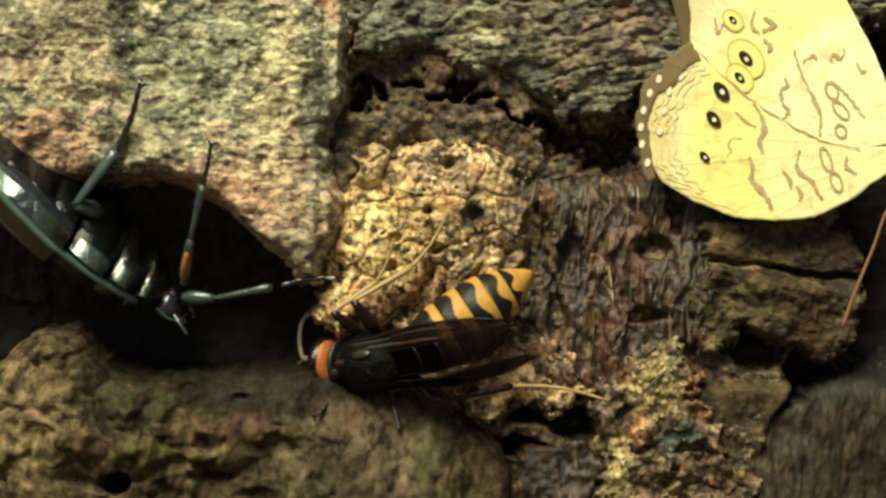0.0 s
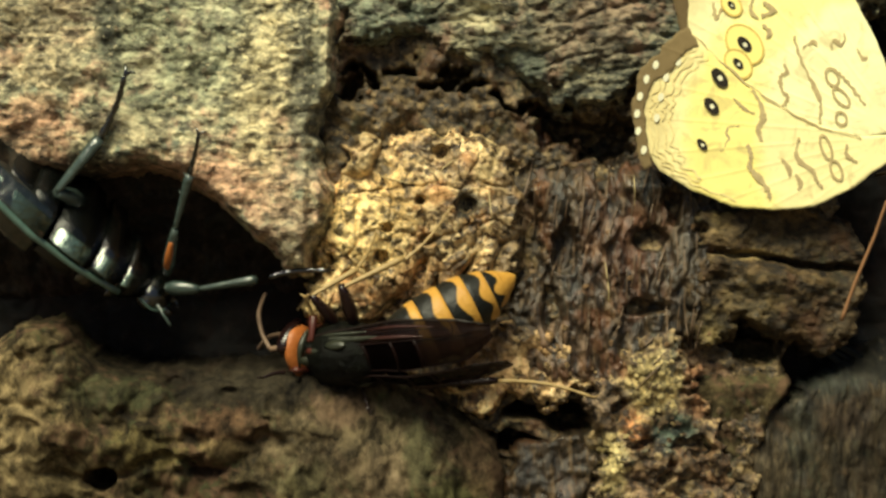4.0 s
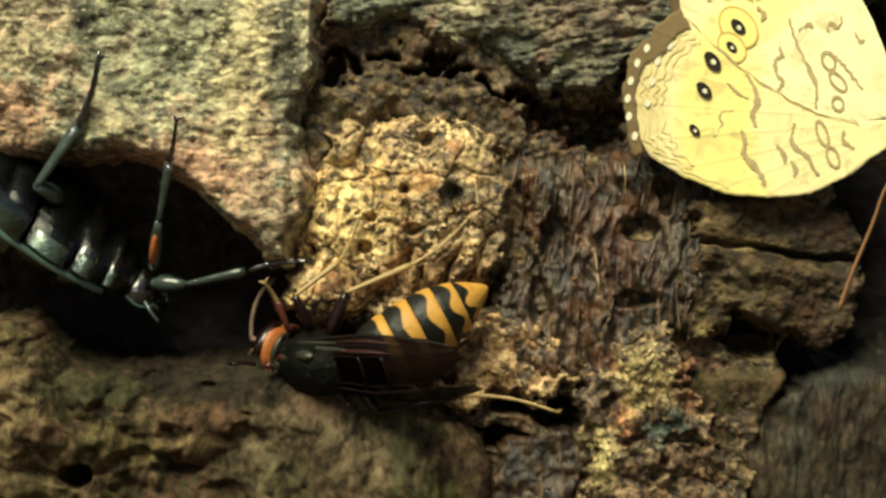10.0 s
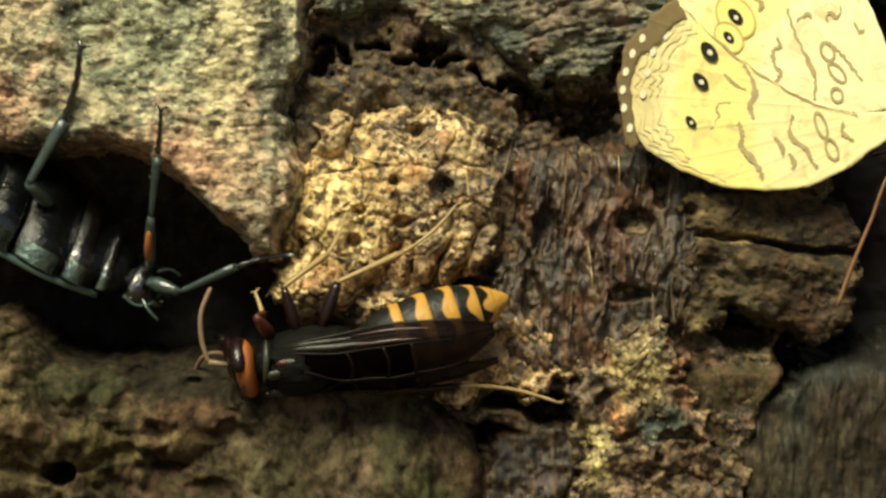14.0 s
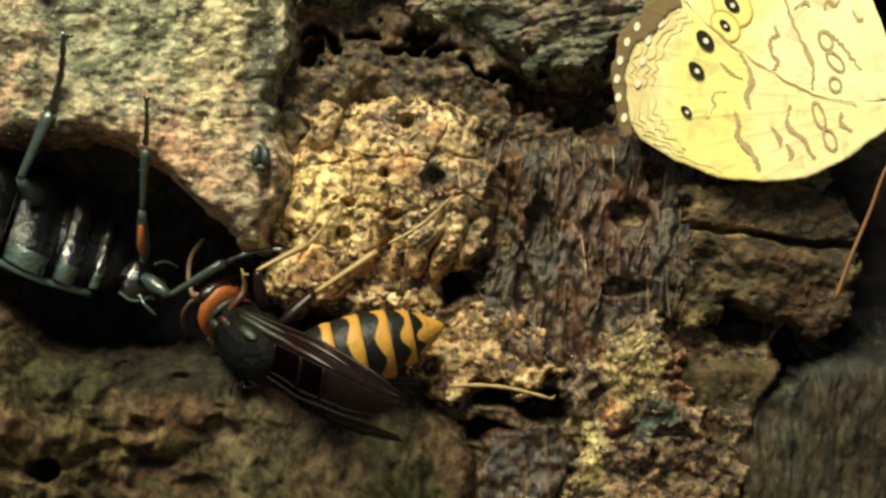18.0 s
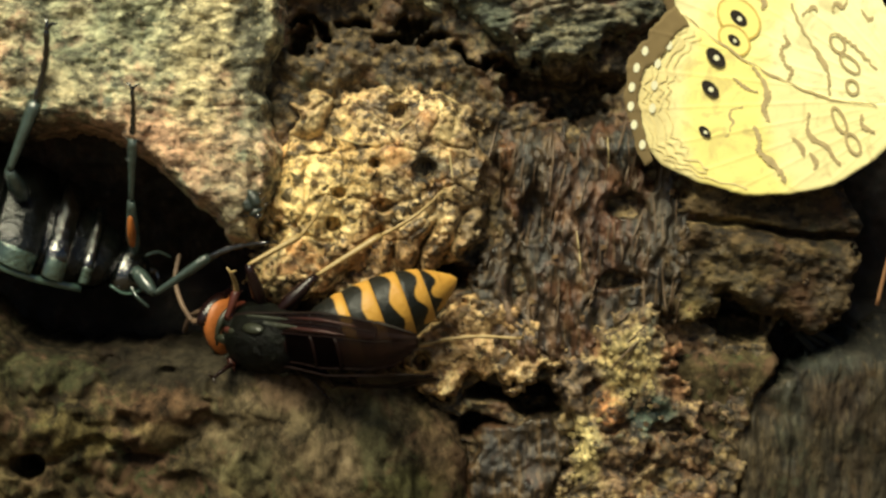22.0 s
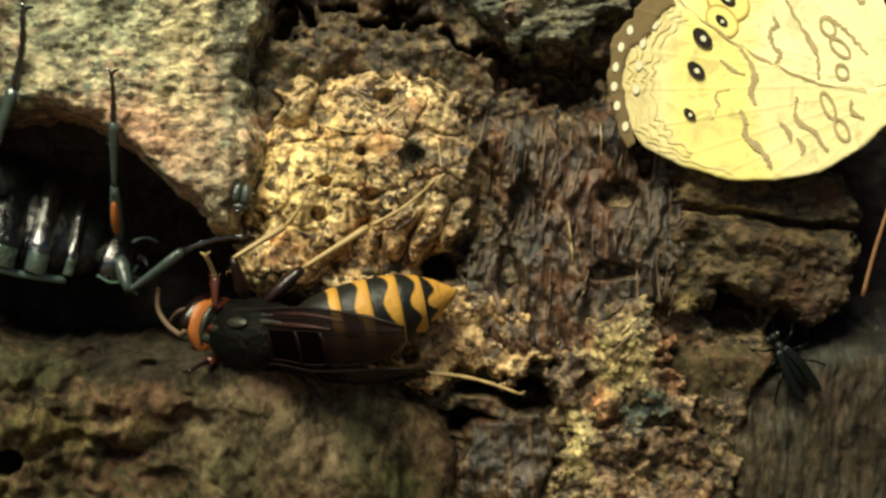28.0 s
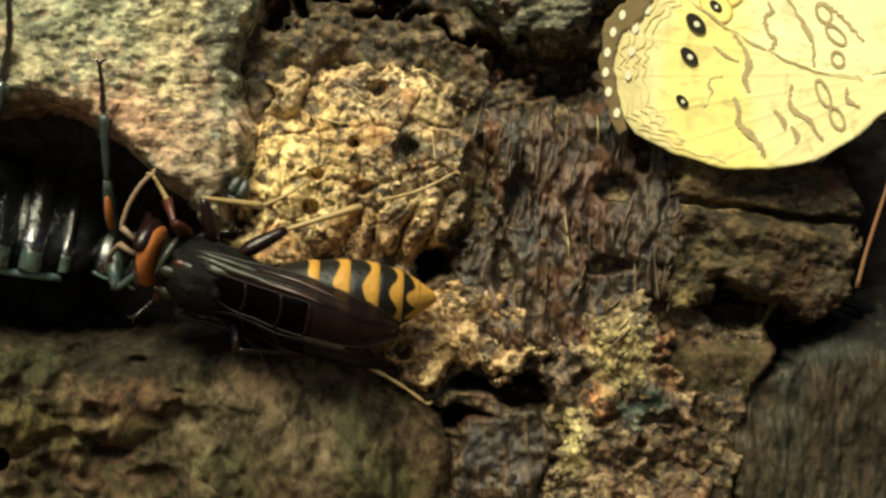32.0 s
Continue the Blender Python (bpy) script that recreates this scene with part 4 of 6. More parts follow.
def build_butterfly():
    fly = tagged(new("butterfly"), "pale yellow brown-patterned butterfly with eyespots and closed wings", "butterfly")
    fly.location = ROOT

    def bow(base, seed):
        def h(u, v, i):
            r = np.hypot(u - 1592, (v - 262) * 1.2)
            ang = np.arctan2(v - 262, 1592 - u)
            veins = smooth01(1 - np.abs(((ang * 7.0 + seed) % 1.0) - 0.5) * 14 * (r / 260)) * smooth01((r - 60) / 60)
            return base - NEAR - 16 * (r / 420) ** 2 + 0.9 * veins + 1.2 * fbm(u, v, 60, 3, seed)
        return h

    hind = [(1600, 258), (1520, 262), (1450, 245), (1390, 215), (1330, 176), (1270, 125), (1232, 84), (1205, 100), (1172, 138), (1148, 185), (1140, 235), (1146, 285), (1172, 322), (1225, 356), (1300, 384), (1370, 394), (1440, 384), (1510, 352), (1570, 305), (1606, 272)]
    fore = [(1604, 250), (1575, 170), (1545, 90), (1500, 0), (1430, -110), (1340, -190), (1240, -215), (1190, -180), (1195, -100), (1215, -30), (1225, 20), (1222, 84), (1262, 128), (1330, 182), (1390, 221), (1450, 251), (1530, 268)]
    margin = [(1246, 100), (1226, 72), (1196, 92), (1160, 132), (1136, 180), (1127, 235), (1133, 285), (1148, 314), (1166, 312), (1156, 285), (1152, 242), (1160, 202), (1180, 164), (1210, 126)]
    hw = relief("hindwing", hind, bow(102, 2), M["hindwing"], fly, "pale yellow hindwing with three dark eyespots", 2.5, 5, 2.5, 2, 3, ROOT, 95 - NEAR)
    fw = relief("forewing", fore, bow(97, 5), M["forewing"], fly, "cream forewing with brown scribbled lines", 2.5, 5, 2.5, 2, 5, ROOT, 90 - NEAR)
    relief("far_wing", [(1600, 262), (1500, 20), (1400, -140), (1230, -225), (1180, -170), (1190, -20), (1205, 60), (1225, 130), (1300, 200)], bow(86, 7), M["wing_brown"], fly, "dark brown wing lying behind", 4, 5, 2.5, 3, 7, ROOT, 80 - NEAR)
    relief("wing_margin", margin, bow(105.5, 9), M["wing_border"], fly, "brown scalloped wing border", 2.5, 6, 2, 8, 9, ROOT, 95 - NEAR)

    def depth(u, v, base):
        r = math.hypot(u - 1592, (v - 262) * 1.2)
        return base - 16 * (r / 420) ** 2

    # white border dots
    for u, v in ((1150, 165), (1139, 195), (1134, 225), (1136, 255), (1146, 288), (1166, 140), (1184, 162), (1175, 196), (1168, 232), (1193, 118), (1205, 135)):
        part("border_dot", oval(u, v, 5.0, 7.5, 14, depth(u, v, 106.6 if u < 1170 else 104.4)), M["wing_white"], hw, smooth=False)

    # eyespots: ring, black eye, white pupil
    for wing, u, v, r, lean, base in ((hw, 1277, 162, 26, 52, 105), (hw, 1263, 211, 23, 50, 105), (hw, 1247, 278, 16, 50, 105), (fw, 1320, 104, 22, 50, 100), (fw, 1309, 138, 16, 50, 100), (fw, 1297, 36, 12, 50, 100)):
        d = depth(u, v, base)
        if wing is fw:
            part("eyespot_field", oval(u, v, r * 1.7, r * 1.2, lean, d + 0.2), M["wing_field"], wing, smooth=False)
            part("eyespot_ring", oval(u, v, r * 1.75, r * 1.25, lean, d + 0.6, rim=3.5), M["wing_ring"], wing, smooth=False)
        part("eyespot", oval(u, v, r * 0.74, r * 0.42, lean, d + 1.0), M["wing_black"], wing, "dark brown eyespot", smooth=False)
        part("pupil", oval(u + 1, v + 1, r * 0.2, r * 0.16, lean, d + 1.8), M["wing_white"], wing, smooth=False)

    # wavy lines that run inside the wing's border
    rim = [(1222, 96), (1180, 135), (1152, 185), (1143, 235), (1149, 285), (1176, 322), (1228, 354), (1300, 381), (1370, 390), (1440, 380), (1508, 348), (1566, 302)]
    for inset, width, count in ((0.05, 3.0, 8), (0.085, 2.6, 7), (0.14, 3.6, 7), (0.19, 2.6, 6)):
        pts = []
        for u, v in rim[:count]:
            pts.append((u + (1400 - u) * inset, v + (245 - v) * inset))
        steps = curve([Vector((u, v, 0)) for u, v in pts], 6 * count)
        waved = [(q.x + 5.0 * math.sin(i * 1.3 + 2.0 * math.sin(i * 0.37)) * (inset > 0.1 or q.x < 1240) * (0.4 + float(vnoise(np.array(i * 0.3), np.array(inset * 70)))), q.y + 2.0 * math.sin(i * 1.6)) for i, q in enumerate(steps)]
        p = [wing_at(u, v, depth(u, v, 103.6)) for u, v in waved]
        part("border_line", tube(p, [width * K * (0.3 + 0.35 * vnoise(np.array(i * 0.6), np.array(inset * 90))) for i in range(len(p))], 6, 0.04, (0, 1, 0)), M["pale_line"], hw, smooth=False)

    # scribbled lines
    hind_strokes = (
        (7, ((1335, 184), (1349, 210), (1352, 235), (1344, 250), (1350, 272))),
        (8, ((1327, 278), (1332, 300), (1330, 318), (1348, 338), (1360, 355), (1366, 372))),
        (6, ((1415, 265), (1410, 292), (1418, 308), (1438, 322), (1446, 340), (1456, 352))),
        (5, ((1385, 302), (1397, 318), (1400, 335))),
        (5, ((1410, 330), (1418, 345), (1414, 357))),
        (4, ((1498, 278), (1498, 295), (1516, 308))),
        (3, ((1300, 196), (1320, 216), (1338, 224))),
        (3, ((1280, 290), (1292, 270), (1290, 250), (1310, 245))),
        (2.6, ((1234, 88), (1272, 127), (1332, 178), (1392, 217), (1452, 247), (1525, 265))),
    )
    fore_strokes = (
        (6, ((1388, 138), (1394, 152), (1382, 160), (1386, 185), (1396, 195), (1386, 212))),
        (5, ((1405, 90), (1418, 130), (1440, 175), (1452, 205), (1450, 242))),
        (8, ((1352, 30), (1370, 45), (1350, 55))),
        (6, ((1352, 70), (1364, 82), (1358, 92))),
        (4, ((1420, 110), (1440, 98), (1445, 105))),
        (4, ((1470, 110), (1475, 95), (1488, 105), (1495, 85))),
        (4, ((1515, 110), (1525, 128), (1533, 125))),
        (4, ((1475, 145), (1500, 170), (1530, 210))),
        (4, ((1265, 30), (1272, 60), (1290, 20))),
        (4, ((1335, 20), (1330, 45), (1345, 60))),
    )
    for wing, w, pts in [(hw, *q) for q in hind_strokes] + [(fw, *q) for q in fore_strokes]:
        base = 104 if wing is hw else 99.5
        part("wing_mark", ribbon(jagged(pts), w * 1.35, base - 0.6), M["wing_line"], wing, smooth=False)
    for wing, u, v, ru, rv, lean in ((hw, 1462, 282, 22, 8, 70), (hw, 1480, 322, 18, 9, 68), (fw, 1472, 160, 16, 10, 65), (fw, 1488, 195, 20, 9, 50), (fw, 1488, 232, 12, 9, 70)):
        part("wing_mark", oval(u, v, ru, rv, lean, depth(u, v, 104 if wing is hw else 99.5), rim=4.5), M["wing_line"], wing, smooth=False)

    # body beyond the wing root, standing on the bark
    part("thorax", ball(2.6e-3, 1.6e-3, 1.7e-3, (2.2e-3, 0, 0.1e-3)), M["body_down"], fly)
    part("abdomen", rings([(0.6e-3, 0.5e-3, 0.5e-3, 0.4e-3, -1e-3), (0.8e-3, 1.1e-3, 1.1e-3, 0.4e-3, -3e-3), (0.2e-3, 0.9e-3, 0.6e-3, 0.4e-3, -6e-3)]), M["body_down"], fly)
    part("head", ball(1.0e-3, 1.0e-3, 1.0e-3, (5.2e-3, 0, 0.9e-3)), M["body_down"], fly)
    for s in (-1, 0, 1):
        part("leg", tube(curve([(2.4e-3 + s * 1e-3, 0.4e-3, -1e-3), (3e-3 + s * 2.5e-3, 3e-3, -2e-3 + s * 1e-3), (3e-3 + s * 3.5e-3, 9.2e-3, -1.5e-3 + s * 2e-3)], 8), 0.18e-3), M["body_down"], fly)
    part("feeler", tube(curve([(5.8e-3, 0, 1.4e-3), (10e-3, 1.5e-3, 4e-3), (15e-3, 3e-3, 6e-3)], 10), [0.1e-3] * 9 + [0.25e-3, 0.2e-3]), M["stem"], fly)
    # long thin feeler hanging past the bark ledge
    part("feeler", tube(curve([at(1490, 582, 80) - ROOT, at(1512, 520, 86) - ROOT, at(1545, 440, 94) - ROOT, at(1580, 355, 100) - ROOT, Vector((3.4e-3, 0.2e-3, -1.6e-3)), Vector((5.2e-3, 0, 0.5e-3))], 24), [3.6 * K - i * 0.06 * K for i in range(25)], 7), M["stem"], fly, "thin red-brown feeler")
    return fly


# ---- beetle ----
def build_beetle():
    """Its belly faces out and up, the head points along +x, the near legs along +y (up when it is laid on the bark)."""
    b = tagged(new("beetle"), "shiny black beetle with orange thighs in the bark hollow", "beetle")
    mm = 1.35e-3
    def shell(rows):
        return plated([(x * mm, w * mm, h * mm, z * mm) for x, w, h, z in rows], FACETS, -0.16)

    part("wing_case", shell(((-17, 0.8, 0.8, -0.8), (-16.2, 2.0, 1.6, -0.8), (-14, 3.4, 2.3, -0.9), (-10.5, 4.4, 2.9, -1.0), (-7, 4.75, 3.1, -1.0), (-6.6, 4.6, 2.9, -1.0), (-6.5, 3.8, 2.2, -1.0))), M["green_black"], b, "dark green glossy wing cases")
    part("rim", tube(curve([(-16.8 * mm, -0.8 * mm, 0), (-16 * mm, -1.9 * mm, 0.2 * mm), (-14 * mm, -3.2 * mm, 0.4 * mm), (-10.5 * mm, -4.2 * mm, 0.6 * mm), (-7 * mm, -4.6 * mm, 0.6 * mm), (-5.8 * mm, -4.5 * mm, 0.6 * mm), (-2.6 * mm, -4.2 * mm, 0.6 * mm), (0.9 * mm, -3.3 * mm, 0.6 * mm)], 30), 0.28 * mm, 7), M["rim"], b, "green shining edge of the wing case")
    for x0, w, hgt in ((-15.4, 2.0, 2.0), (-13.2, 2.75, 2.5), (-11.0, 3.35, 2.85), (-8.8, 3.7, 3.1)):
        part("belly_plate", shell(((x0, w * 0.93, hgt * 0.97, -0.95), (x0 + 0.2, w, hgt * 1.02, -0.93), (x0 + 1.9, w * 1.1, hgt * 1.07, -0.93), (x0 + 2.1, w * 1.07, hgt * 0.98, -0.95))), M["dull_black"], b)
    part("breast_plate", shell(((-6.4, 3.9, 2.1, -0.5), (-6.2, 4.4, 2.5, -0.5), (-4.6, 4.5, 2.75, -0.5), (-3.2, 4.35, 2.6, -0.5), (-3.0, 3.9, 2.1, -0.5))), M["dull_black"], b, "shiny black plate")
    part("under_body", rings([(-6.4 * mm, 3.2 * mm, 1.6 * mm, 0, 0), (-2 * mm, 3.3 * mm, 1.8 * mm, 0, 0), (1.6 * mm, 2.4 * mm, 1.6 * mm, 0, 0), (2.6 * mm, 1.2 * mm, 0.9 * mm, 0, 0)], 20), M["dull_black"], b)
    for x0, x1, w, hgt in ((-2.7, -1.0, 4.2, 2.75), (-0.1, 0.8, 3.4, 2.5)):
        part("neck_shield", shell(((x0, w * 0.93, hgt * 0.85, -0.3), (x0 + 0.15, w, hgt, -0.3), (x1 - 0.3, w * 0.95, hgt * 1.04, -0.3), (x1, w * 0.85, hgt * 0.8, -0.3))), M["black"], b, "shiny black plate with a sharp ridge")
    # green side plates below the ridges
    for x0, x1, w0, w1, h0, h1, z in ((-13.5, -6.8, 3.55, 4.75, 2.4, 3.1, -0.98), (-6.1, -3.2, 4.42, 4.38, 2.5, 2.62, -0.5), (-2.5, -1.1, 4.2, 4.1, 2.75, 2.8, -0.3), (-0.0, 0.7, 3.4, 3.2, 2.5, 2.5, -0.3)):
        edge = ((-0.72, 0.90), (-0.74, 0.95), (-1.0, 0.66), (-0.96, 0.60))
        part("side_plate", plated([(x * mm, w * mm, h * mm, z * mm) for x, w, h in ((x0, w0, h0), (x0 * 0.5 + x1 * 0.5, (w0 + w1) * 0.51, (h0 + h1) * 0.505), (x1, w1, h1))], edge, -0.16), M["side_green"], b, "shining green side plate")
    part("head", rings([(2.4 * mm, 1.5 * mm, 1.0 * mm, 0, 0), (2.8 * mm, 1.9 * mm, 1.3 * mm, 0, 0), (3.7 * mm, 1.8 * mm, 1.2 * mm, 0, 0), (4.5 * mm, 1.2 * mm, 0.8 * mm, 0, 0), (4.7 * mm, 0.5 * mm, 0.35 * mm, 0, 0)], 22), M["black"], b)
    part("head_rim", tube(curve([(2.6 * mm, -1.85 * mm, 0.2 * mm), (3.7 * mm, -1.95 * mm, 0.2 * mm), (4.55 * mm, -1.2 * mm, 0.2 * mm), (4.85 * mm, 0, 0.2 * mm)], 14), 0.12 * mm, 6), M["rim"], b)
    for s in (-1, 1):
        part("eye", ball(0.5 * mm, 0.4 * mm, 0.5 * mm, (3.2 * mm, s * 1.6 * mm, 0)), M["black"], b)
        part("jaw", tube(curve([(4.3 * mm, s * 0.7 * mm, 0), (5.1 * mm, s * 0.8 * mm, 0), (5.5 * mm, s * 0.2 * mm, 0.1 * mm)], 8), [0.45 * mm, 0.42 * mm, 0.4 * mm, 0.36 * mm, 0.32 * mm, 0.26 * mm, 0.2 * mm, 0.12 * mm, 0.05 * mm]), M["black"], b)
        part("feeler", tube(curve([(3.8 * mm, s * 1.3 * mm, 0.4 * mm), (4.6 * mm, s * 2.0 * mm, 0.6 * mm), (5.6 * mm, s * 2.2 * mm, 0.4 * mm)], 9), 0.13 * mm), M["beetle_leg"], b)
    return b


BEETLE_LEGS = []
HORNET_LEGS = []
FEELERS = []


def limb(parent, sizes, mats, names, group):
    """Three rigid pieces along +x, each from its own joint: thigh, shin, foot; sizes are (length, thickness) in mm."""
    out = []
    for (length, thick), mat, name in zip(sizes, mats, names):
        n = 10
        L, r = length * 1e-3, thick * 1e-3
        if name == "foot":
            pts, rad = [], []
            for i in range(16):
                f = i / 15
                pts.append((L * f, 0, -0.06 * L * math.sin(math.pi * f)))
                rad.append(r * (1.0 - 0.35 * f) * (1.0 if i % 3 else 0.72))
            bm = merged(tube(pts, rad, 7), tube(curve([(L, 0, 0), (L + 1.4 * r, 0.7 * r, -0.3 * r), (L + 1.9 * r, 2.0 * r, -0.8 * r)], 5), [r * 0.5, r * 0.5, r * 0.45, r * 0.4, r * 0.3, r * 0.1], 5), tube(curve([(L, 0, 0), (L + 1.4 * r, -0.7 * r, -0.3 * r), (L + 1.9 * r, -2.0 * r, -0.8 * r)], 5), [r * 0.5, r * 0.5, r * 0.45, r * 0.4, r * 0.3, r * 0.1], 5))
        else:
            prof = [(0, 0.45), (0.06, 0.75), (0.3, 1.1), (0.6, 1.0), (0.85, 0.75), (1, 0.55)] if name == "thigh" else [(0, 0.55), (0.08, 0.7), (0.5, 0.9), (0.9, 1.15), (1, 0.9)]
            bm = tube([(L * f, 0, 0) for f, _ in prof], [r * k for _, k in prof], 10, 0.8)
            if name == "shin":
                spur = [tube([(L * f, 0, 0), (L * f + 0.5e-3, s * r * 1.6, 0)], [r * 0.25, r * 0.03], 5) for f, s in ((0.93, 1), (0.93, -1), (0.6, 1))]
                bm = merged(bm, *spur)
        out.append(part(name, bm, mat, parent))
    group.append((parent, out, [s[0] * 1e-3 for s in sizes]))
    return out


# ---- hornet ----
def build_hornet():
    """Head along -x, back along +z."""
    mm = 1e-3
    h = tagged(new("hornet"), "hornet with orange head and black-and-yellow banded abdomen", "hornet")
    def long(bm):
        for v in bm.verts:
            if v.co.x < 0:
                v.co.x *= 1.29
        return bm

    # head: a wide, short crescent seen from behind, the face hanging down
    head = part("head", long(rings([(-7.2 * mm, 1.5 * mm, 1.3 * mm, 0, 0), (-7.35 * mm, 2.6 * mm, 2.0 * mm, 0, 0), (-7.65 * mm, 3.0 * mm, 2.45 * mm, 0, -0.05 * mm), (-8.05 * mm, 3.05 * mm, 2.5 * mm, 0, -0.2 * mm), (-8.35 * mm, 2.8 * mm, 2.4 * mm, 0, -0.5 * mm), (-8.65 * mm, 2.2 * mm, 1.8 * mm, 0, -0.8 * mm)], 30)), M["head"], h, "orange-brown head")
    part("face", long(rings([(-8.5 * mm, 2.75 * mm, 2.1 * mm, 0, -0.9 * mm), (-8.9 * mm, 2.6 * mm, 2.0 * mm, 0, -1.3 * mm), (-9.3 * mm, 1.9 * mm, 1.6 * mm, 0, -1.9 * mm), (-9.5 * mm, 0.8 * mm, 0.8 * mm, 0, -2.4 * mm)], 26)), M["maroon"], head, "dark red-brown face")
    for s in (-1, 1):
        part("eye", long(ball(0.74 * mm, 1.0 * mm, 2.05 * mm, (-8.2 * mm, s * 2.22 * mm, -0.1 * mm))), M["maroon"], head, "dark kidney-shaped eye")
        part("jaw", tube(curve([(-11.7 * mm, s * 1.0 * mm, -2.6 * mm), (-12.3 * mm, s * 1.0 * mm, -3.4 * mm), (-12.5 * mm, s * 0.2 * mm, -3.9 * mm)], 7), [0.5 * mm, 0.5 * mm, 0.48 * mm, 0.42 * mm, 0.36 * mm, 0.28 * mm, 0.2 * mm, 0.08 * mm]), M["maroon"], head)
    for i in (-1, 0, 1):
        part("simple_eye", ball(0.16 * mm, 0.16 * mm, 0.14 * mm, ((-10.7 + 0.25 * abs(i)) * mm, i * 0.45 * mm, 2.15 * mm), 6, 10), M["maroon"], head)
    for s in (-1, 1):
        f = part("feeler", merged(tube([(0, 0, 0), (-1.0 * mm, 0, 0.1 * mm), (-2.0 * mm, 0, 0.1 * mm)], [0.2 * mm, 0.26 * mm, 0.3 * mm], 9), tube(curve([(-2.0 * mm, 0, 0.1 * mm), (-2.9 * mm, s * 2.0 * mm, 0.2 * mm), (-3.3 * mm, s * 4.4 * mm, 0.1 * mm), (-2.8 * mm, s * 6.8 * mm, -0.3 * mm)], 22), [0.25 * mm * (1 if i % 2 else 0.86) for i in range(22)] + [0.16 * mm], 9)), M["antenna"], h, "curved brown feeler")
        FEELERS.append((f, s))
    # pale crescent along the collar
    for s in (-1, 1):
        part("collar_edge", tube([Vector((-8.8 * mm + 0.9 * mm * abs(math.sin(a)), s * 2.85 * mm * math.sin(a), 2.6 * mm * math.cos(a))) for a in (radians(15 + 8 * k) for k in range(13))], [(0.08 + 0.26 * math.sin(math.pi * (k + 0.5) / 13)) * mm for k in range(13)], 8), M["olive_dim"], h)
    # thorax
    part("collar", long(rings([(-7.2 * mm, 1.3 * mm, 1.2 * mm, 0, -0.2 * mm), (-6.9 * mm, 2.0 * mm, 1.8 * mm, 0, -0.2 * mm), (-6.0 * mm, 2.75 * mm, 2.45 * mm, 0, -0.1 * mm), (-5.6 * mm, 2.6 * mm, 2.3 * mm, 0, -0.1 * mm)], 24)), M["thorax"], h, "blackish downy collar")
    part("thorax", long(rings([(-6.1 * mm, 2.3 * mm, 2.2 * mm, 0, 0), (-5.4 * mm, 3.05 * mm, 2.9 * mm, 0, 0.05 * mm), (-3.8 * mm, 3.35 * mm, 3.2 * mm, 0, 0.1 * mm), (-2.4 * mm, 3.2 * mm, 3.0 * mm, 0, 0), (-1.0 * mm, 2.8 * mm, 2.6 * mm, 0, -0.15 * mm), (-0.3 * mm, 2.4 * mm, 2.1 * mm, 0, -0.35 * mm), (0.2 * mm, 1.0 * mm, 0.9 * mm, 0, -0.45 * mm)], 28)), M["thorax"], h, "downy blackish thorax")
    for s in (-1, 1):
        part("wing_lid", ball(0.7 * mm, 0.42 * mm, 0.35 * mm, (-6.5 * mm, s * 2.25 * mm, 1.75 * mm)), M["collar"], h, "orange-brown wing base")
    part("neck_lobe", long(ball(0.9 * mm, 0.7 * mm, 0.8 * mm, (-5.2 * mm, 2.35 * mm, 0.9 * mm))), M["thorax"], h)
    part("neck_lobe", long(ball(0.9 * mm, 0.7 * mm, 0.8 * mm, (-5.2 * mm, -2.35 * mm, 0.9 * mm))), M["thorax"], h)
    for s in (-1, 1):
        for x, y, z, rx, ry, rz in ((-7.4, 1.3, 2.2, 1.0, 0.6, 0.4), (-5.6, 2.2, 1.75, 1.5, 0.5, 0.4), (-3.4, 2.75, 1.3, 1.3, 0.4, 0.6)):
            part("thorax_lobe", ball(rx * mm, ry * mm, rz * mm, (x * mm, s * y * mm, z * mm), 8, 14), M["olive_dim"], h)
    for s in (-1, 1):
        part("back_ridge", tube(curve([(-6.6 * mm, s * 0.8 * mm, 2.35 * mm), (-5.2 * mm, s * 0.9 * mm, 2.9 * mm), (-3.6 * mm, s * 0.85 * mm, 2.8 * mm)], 8), 0.16 * mm, 6), M["thorax"], h)
    down = []
    rng = random.Random(8)
    for _ in range(170):
        a, x = rng.uniform(-2.2, 2.2), rng.uniform(-7.2, -1.0)
        r = float(np.interp(x, (-7.2, -5, -1), (2.6, 3.0, 2.3)))
        base = Vector((x * mm, r * math.sin(a) * mm, r * 0.96 * math.cos(a) * mm))
        out = Vector((rng.uniform(0.0, 0.5), math.sin(a) + rng.uniform(-0.3, 0.3), math.cos(a) + rng.uniform(-0.3, 0.3))).normalized()
        down.append(tube([base - out * 0.1 * mm, base + out * rng.uniform(0.3, 0.6) * mm], [0.03 * mm, 0.008 * mm], 4))
    tagged(part("down", merged(*down), M["olive_dim"], h, "fine dull hairs"), kind="stuff")
    part("shield", merged(ball(0.55 * mm, 0.85 * mm, 0.5 * mm, (-2.9 * mm, 0.85 * mm, 2.45 * mm)), ball(0.55 * mm, 0.85 * mm, 0.5 * mm, (-2.9 * mm, -0.85 * mm, 2.45 * mm))), M["thorax"], h)
